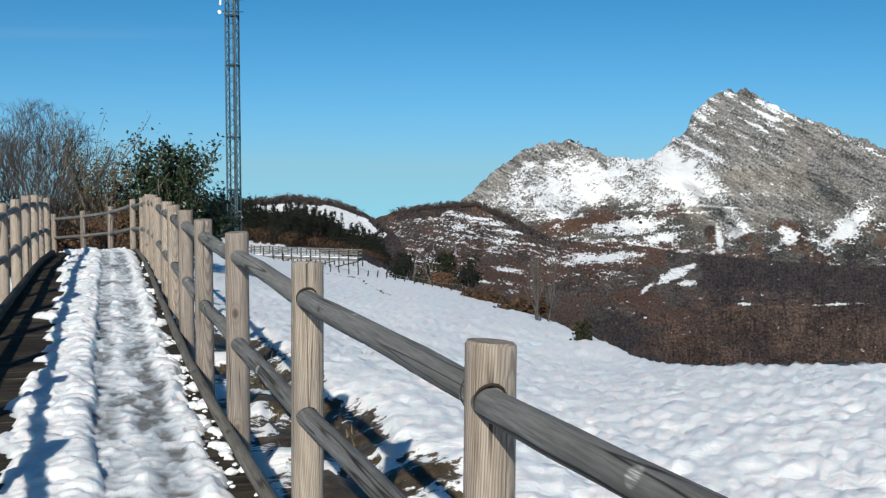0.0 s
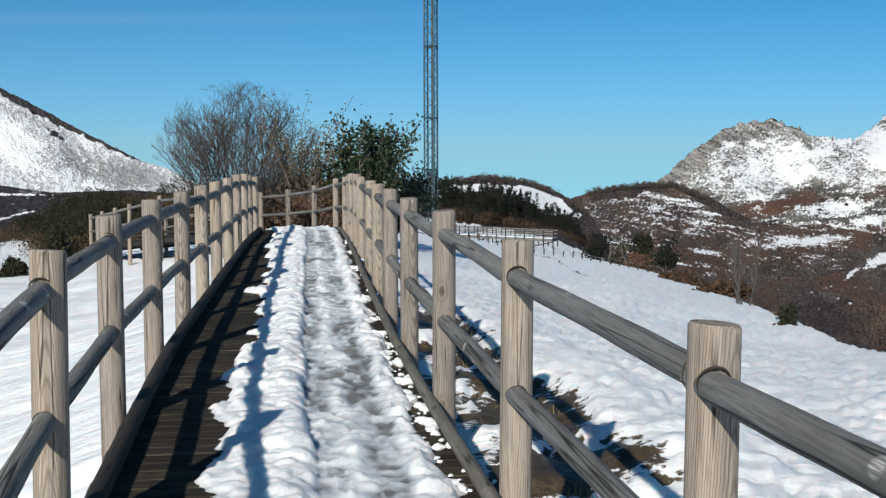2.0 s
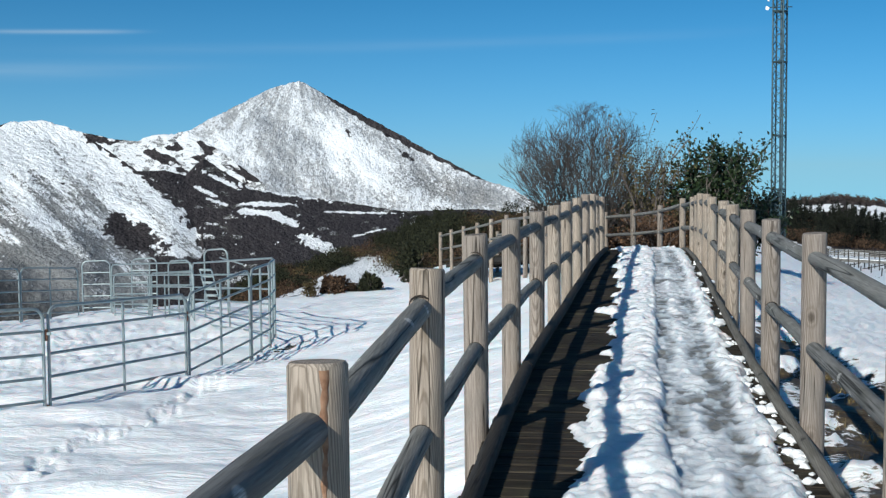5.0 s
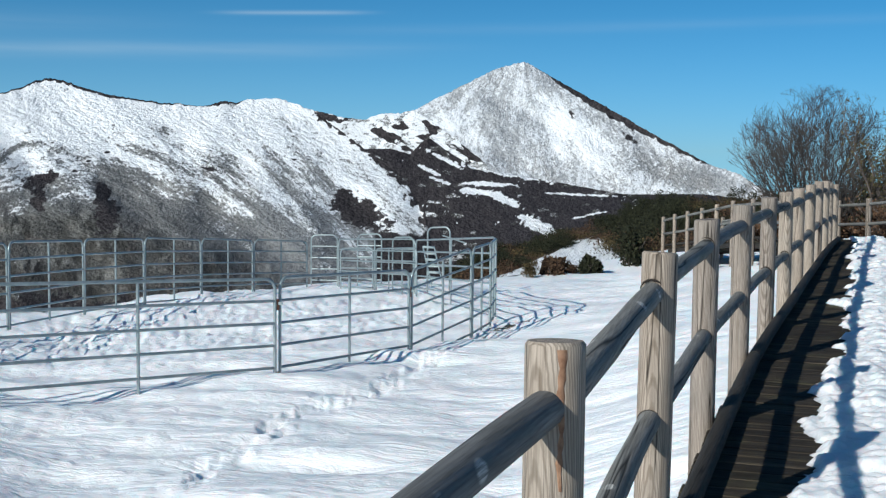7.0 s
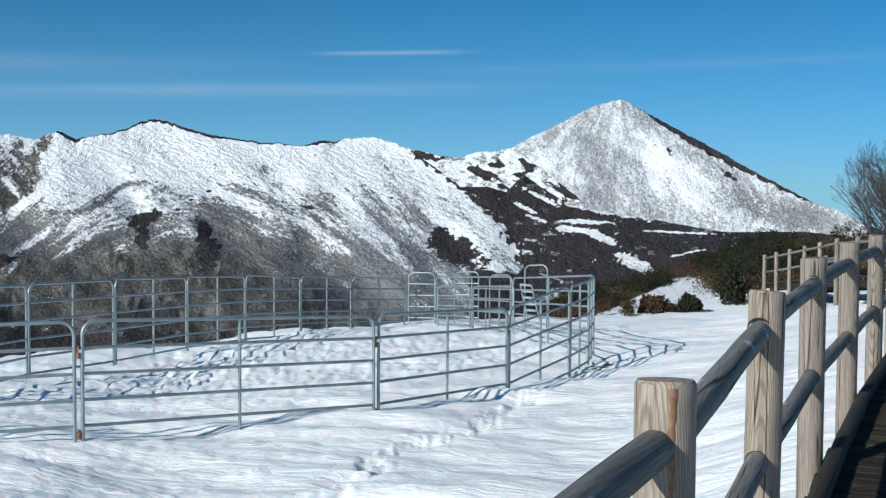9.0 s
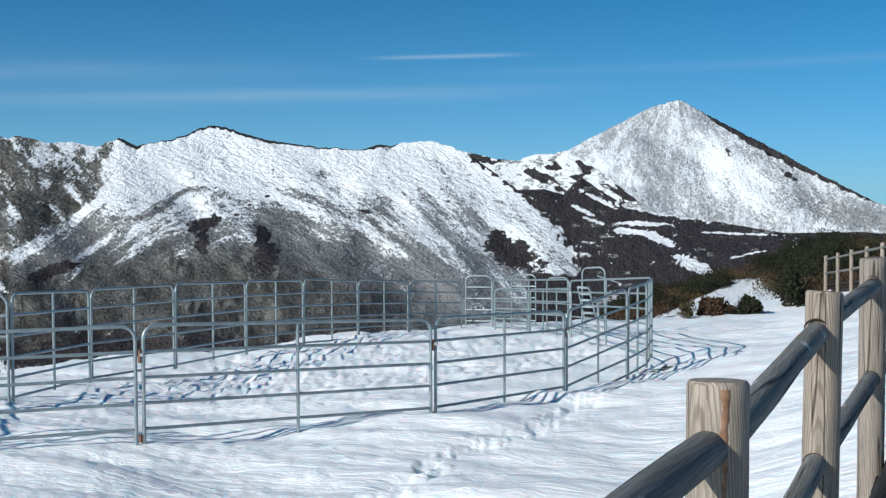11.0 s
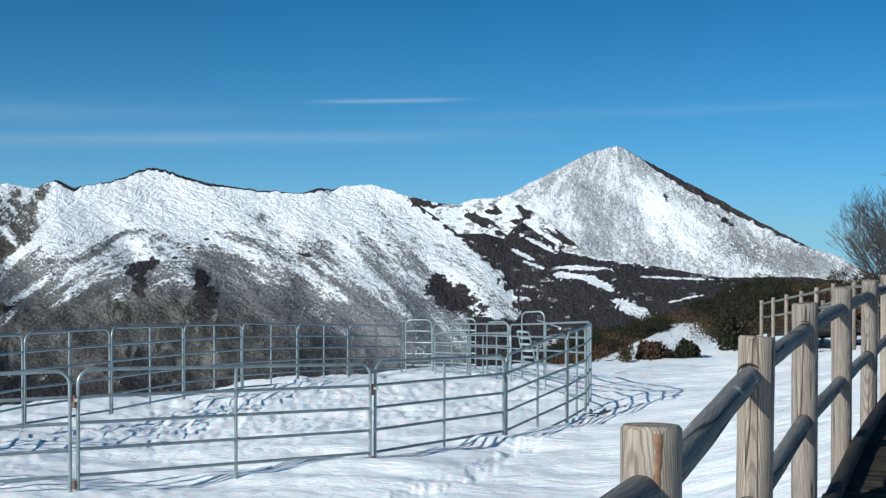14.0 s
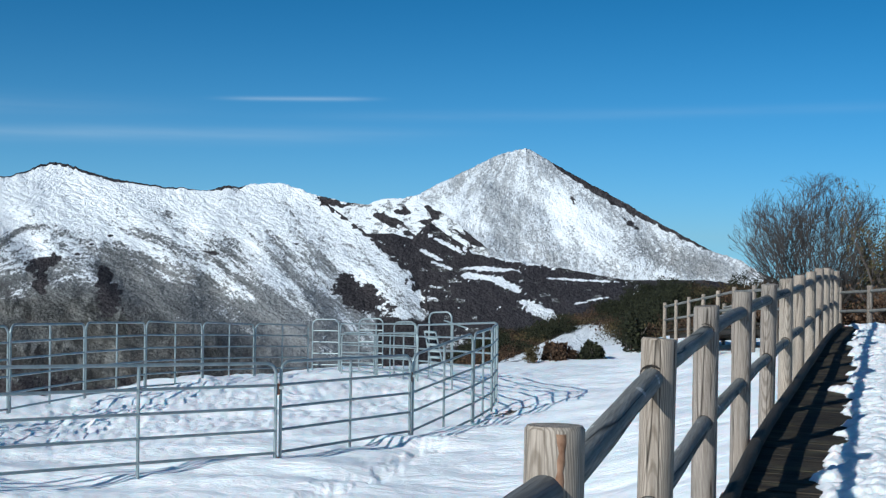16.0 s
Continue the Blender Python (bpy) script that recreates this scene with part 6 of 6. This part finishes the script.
def hill_scrub():
    g = random.Random(61)
    dark, brown, straw = Shape(), Shape(), Shape()
    for k in range(900):
        az = g.uniform(-19.6, 2.5)
        v = g.random() ** 0.8
        lo, hi = float(curve_at(HILL_LOW, az)), float(curve_at(HILL_TOP, az))
        r = 56 + 44 * min(max((hi - lo) / HILL_SPAN, 0.2), 1) * v - 0.3
        el = lo + (hi - lo) * v
        if el < float(curve_at(CLEARING, az)) + 0.06:
            continue
        x, y = r * math.sin(radians(az)), r * math.cos(radians(az))
        z = EYE + r * math.tan(radians(el)) - 0.2
        grove = float(vnoise(az * 0.75, v * 2.6, 63))
        h = g.uniform(0.5, 1.5) * (0.65 + 0.5 * smooth(-16, -8, az))
        kind = dark if grove + g.gauss(0, 0.10) > 0.52 else straw if g.random() < 0.35 else brown
        if kind is dark:
            clump(kind, x, y, z, g.uniform(1.0, 2.0), float(h) * g.uniform(0.9, 1.5), 420, g, 0.12)
        else:
            clump(kind, x, y, z, g.uniform(1.4, 3.0), float(h) * 0.75, 400, g, 0.13)
    for sh, mat, label in ((dark, M_GORSE, "dark green gorse covering the rise"), (brown, M_BROWN, "brown dead bracken covering the rise"), (straw, M_OLIVE, "olive brown heather covering the rise")):
        tagged(part("scrub", sh, mat, shade=False), label, "scrub", kind="stuff")


def far_wood():
    g = random.Random(67)
    dark, brown = Shape(), Shape()
    for k in range(520):
        az = g.uniform(0.2, 12.2)
        v = g.random()
        lo, hi = float(curve_at(WOOD_EDGE, az)), float(curve_at(WOOD_TOP, az))
        foot = float(curve_at(WOOD_LOW, az))
        r = 130 + 55 * (lo + (hi - lo) * v - foot) / (hi - foot)
        el = lo + (hi - lo) * v
        x, y = r * math.sin(radians(az)), r * math.cos(radians(az))
        z = EYE + r * math.tan(radians(el)) - 0.3
        low = v < 0.25
        if low and g.random() < 0.7 or g.random() < 0.08:
            clump(brown, x, y, z, g.uniform(2.5, 4.5), g.uniform(1.2, 2.2), 380, g, 0.23)
        elif g.random() < 0.45:
            clump(dark, x, y, z, g.uniform(2.5, 4.0), g.uniform(1.6, 3.2), 380, g, 0.23)
        else:
            pine(dark, x, y, z, g.uniform(2.0, 3.4), g.uniform(3.0, 6.0) * (1 - 0.35 * v), 420, g, 0.23)
    for sh, mat, label in ((dark, M_PINE, "dark green pines along the rise"), (brown, M_BROWN, "russet undergrowth below the pines")):
        tagged(part("wood", sh, mat, shade=False), label, "trees", kind="stuff")


hill_scrub()
far_wood()


def skyline_trees():
    """Leafless trees standing along the crests of the low hill and of the brown slopes."""
    g = random.Random(73)
    sh = Shape()
    for az0, az1, crest, foot, near, far, count in (
            (5.0, 12.6, HILL_CREST, ((2, -6), (14.5, -8)), 320, 560, 190), (12.6, 18.2, BROWN_CREST, ((6, -10), (39, -13)), 650, 1250, 150)):
        span = np.arange(crest[0][0], crest[-1][0], 0.1)
        tall = float((curve_at(crest, span) - curve_at(foot, span)).max())
        for k in range(count):
            az = az0 + (az1 - az0) * g.random()
            el = float(curve_at(crest, az)) - g.uniform(0.0, 0.14)
            r = near + (far - near) * min(max((el - float(curve_at(foot, az))) / tall, 0.2), 1)
            h = r * radians(g.uniform(0.08, 0.24))
            clump(sh, r * math.sin(radians(az)), r * math.cos(radians(az)), EYE + r * math.tan(radians(el)) - 0.2 * h, h * g.uniform(0.8, 1.6), h * 1.2, 70, g, 0.0009 * r)
    tagged(part("skyline_trees", sh, M_BARETREE, shade=False), "leafless grey-brown trees along the hill crests", "trees", kind="stuff")


skyline_trees()


def single_bush(az, r, el, w, h, mat, blades, seed, label, size=0.3, name="bush"):
    g = random.Random(seed)
    x, y = r * math.sin(radians(az)), r * math.cos(radians(az))
    z = min(land_at(x, y), EYE + r * math.tan(radians(el))) if el else land_at(x, y)
    ob = thing(name, label, "bush", at=(x, y, z - 0.08))
    sh = Shape()
    clump(sh, 0, 0, 0, w, h, blades, g, size)
    part("foliage", sh, mat, ob, shade=False)
    st = Shape()
    for k in range(4):
        grow(st, Vector((g.uniform(-0.15, 0.15) * w, g.uniform(-0.15, 0.15) * w, -0.1)), Vector((g.gauss(0, 0.3), g.gauss(0, 0.3), 1)), h * 0.6, 0.02 * h, 1, g, 0.5, 0.1, 3, None, 3, 0.008)
    part("stems", st, M_BARK, ob)
    return ob


# bushes along the meadow's edges
for az, r, w, h, mat, seed, label in (
        (-13.0, 43.6, 0.62, 0.72, M_GORSE, 1, "round dark gorse bush in the snow"), (-13.9, 43.6, 0.5, 0.5, M_BROWN, 2, "brown bracken bush in the snow"),
        (-14.7, 43.4, 0.70, 0.7, M_BROWN, 3, "brown bracken bush in the snow"), (-15.6, 43.2, 0.55, 0.6, M_OLIVE, 4, "low dark gorse bush in the snow"),
        (-11.3, 46.0, 0.85, 1.6, M_GORSE, 5, "dark gorse bush beside the snow"), (-10.6, 47.0, 0.6, 1.1, M_BROWN, 6, "brown bracken bush beside the snow"),
        (13.3, 104, 3.1, 3.5, M_PINE, 7, "dark evergreen bush at the edge of the snowfield"), (14.55, 76, 2.2, 2.6, M_GORSE, 8, "dark olive bush at the edge of the snowfield"),
        (14.9, 74, 1.6, 1.0, M_RUSSET, 9, "russet bracken at the foot of a dark bush"), (21.3, 23.0, 0.40, 0.42, M_GORSE, 10, "small dark bush at the brink of the snowfield"),
        (18.2, 39, 1.7, 0.45, M_BROWN, 11, "brown dead bracken at the brink of the snowfield"), (17.2, 48, 1.7, 0.5, M_BROWN, 12, "russet bracken at the brink of the snowfield")):
    single_bush(az, r, 0, w, h, mat, 1700 if w > 0.6 else 900, 200 + seed, label, 0.026 * r ** 0.45 if w > 0.6 else 0.07)


def sapling(az, r, h, seed):
    g = random.Random(seed)
    x, y, z = ground_under(az, r)
    ob = thing("sapling", "thin bare sapling at the brink of the snowfield", "tree", at=(x, y, z - 0.1))
    sh = Shape()
    for k in range(4):
        grow(sh, Vector((g.uniform(-0.2, 0.2), g.uniform(-0.2, 0.2), 0)), Vector((g.gauss(0, 0.12), g.gauss(0, 0.12), 1)), h * 0.65, 0.03, 2, g, 0.22, 0.4, 5, None, 4, 0.007)
    part("stem", sh, M_TWIG, ob)


sapling(19.4, 30.5, 1.6, 3)
leafy_bush("evergreen_tree", "small dark evergreen tree with a bare trunk at the brink", 16.17, 56.0, 1.5, 0.5, 3, 2200, M_PINE, 0.13, 37)


# ---- fence of small posts and the far platform ----
def field_fence():
    ob = thing("field_fence", "old wire fence of short thin posts in snow", "fence")
    g = random.Random(71)
    pts = []
    for k in range(26):
        t = k / 25
        az = 7.2 + 10.6 * t
        r = 88 - 41 * t
        x, y, z = ground_under(az, r)
        h = g.uniform(0.3, 0.6)
        pts.append((x, y, z + h * 0.85))
        part("post", Shape().tube([(x, y, z - 0.2), (x + g.gauss(0, 0.05), y, z + h)], 0.035, 6), M_KERB_SHADE, ob)
    part("wire", Shape().tube(pts, 0.006, 3), M_STEEL, ob)


field_fence()


def far_platform():
    a, b = Vector((13.6, 128.5, 0)), Vector((24.3, 123.6, 0))
    za, zb = -7.55, -7.85
    ob = thing("viewing_platform", "grey timber walkway on stilts with a post railing", "walkway", at=(a.x, a.y, za))
    d = (b - a).normalized()
    side = Vector((-d.y, d.x, 0)) * 1.0
    L = (b - a).length

    def at(s, off, dz):
        p = a + d * s + side * off
        return Vector((p.x - a.x, p.y - a.y, (zb - za) * s / L + dz))

    def bar(name, s0, s1, off, z0, z1, w, mat=M_POST):
        part(name, Shape().tube([at(s0, off, z0), at(s1, off, z1)], w, 6), mat, ob)

    sh = Shape()
    p0, p1, p2, p3 = at(0, -1, 0), at(L, -1, 0), at(L, 1, 0), at(0, 1, 0)
    sh.v += [p0, p1, p2, p3] + [p - Vector((0, 0, 0.28)) for p in (p0, p1, p2, p3)]
    sh.f += [(0, 1, 2, 3), (7, 6, 5, 4), (0, 4, 5, 1), (1, 5, 6, 2), (2, 6, 7, 3), (3, 7, 4, 0)]
    deck = part("deck", sh, M_RAIL, ob, shade=False)
    cap = Shape()
    cap.v += [p + Vector((0, 0, dz)) for dz in (0.004, 0.06) for p in (at(0, -0.9, 0), at(L, -0.9, 0), at(L, 0.9, 0), at(0, 0.9, 0))]
    cap.f += [(3, 2, 1, 0), (4, 5, 6, 7), (0, 1, 5, 4), (1, 2, 6, 5), (2, 3, 7, 6), (3, 0, 4, 7)]
    part("snow_cover", cap, M_SNOW, deck, "flat layer of snow", False)
    n = 12
    for off in (-1, 1):
        for k in range(n + 1):
            s = L * k / n
            part("post", Shape().tube([at(s, off, -0.9), at(s, off, 0.85)], 0.06, 6), M_KERB_SHADE, ob)
        for dz in (0.74, 0.40):
            bar("rail", 0, L, off, dz, dz, 0.055, M_RAIL)
    for k in range(5):
        bar("brace", L * k / 5, L * (k + 1) / 5, -1, -0.9, -0.3, 0.05, M_KERB_SHADE)


far_platform()


# ---- loose snow and grass beside the deck ----
def snow_clumps():
    g = random.Random(81)
    sh = Shape()
    for k in range(170):
        s = s_of_y(g.uniform(3.5, 22) if k % 5 > 2 else g.uniform(4, 10))
        side = g.choice((0.72, 0.74, 0.78, 0.70, 0.76)) + g.gauss(0, 0.05)
        r = g.uniform(0.2, 1.0) ** 3 * 0.05 + 0.006
        x, y, h = on_walk(s, side)
        bm = bmesh.new()
        bmesh.ops.create_icosphere(bm, subdivisions=2, radius=r)
        off = Vector((g.uniform(0, 50), g.uniform(0, 50), 0))
        base = len(sh.v)
        for v in bm.verts:
            p = v.co * (1 + 0.55 * noise.noise(v.co / r * 1.3 + off))
            sh.v.append(Vector((x + p.x * 1.2, y + p.y * 1.2, deck_z(y) + r * 0.30 + p.z * 0.65)))
        for f in bm.faces:
            sh.f.append(tuple(base + v.index for v in f.verts))
        bm.free()
    tagged(part("snow_clumps", sh, M_SNOW), "loose lumps of snow along the deck edges", "snow", kind="stuff")


snow_clumps()


def grass_tufts():
    g = random.Random(91)
    sh = Shape()
    for k in range(60):
        if k < 22:
            x, y = g.uniform(2.0, 2.7), g.uniform(6.6, 8.6)
        elif k < 48:
            y = g.uniform(3.5, 14)
            x = g.uniform(1.0, 1.75)
        else:
            y = g.uniform(9, 17)
            x = g.uniform(1.5, 3.4)
        z = land_at(x, y) - 0.03
        for b in range(26):
            a, t = g.uniform(0, 6.28), g.uniform(0.03, 0.15)
            lx, ly = g.gauss(0, 0.05), g.gauss(0, 0.05)
            p = Vector((x + lx, y + ly, z))
            q = p + Vector((math.cos(a) * t * 0.8, math.sin(a) * t * 0.8, t))
            w = Vector((-math.sin(a), math.cos(a), 0)) * 0.004
            i = len(sh.v)
            sh.v += [p - w, p + w, q]
            sh.f.append((i, i + 1, i + 2))
    tagged(part("grass", sh, M_GRASS, shade=False), "dry straw coloured grass tufts poking through snow", "grass", kind="stuff")


grass_tufts()
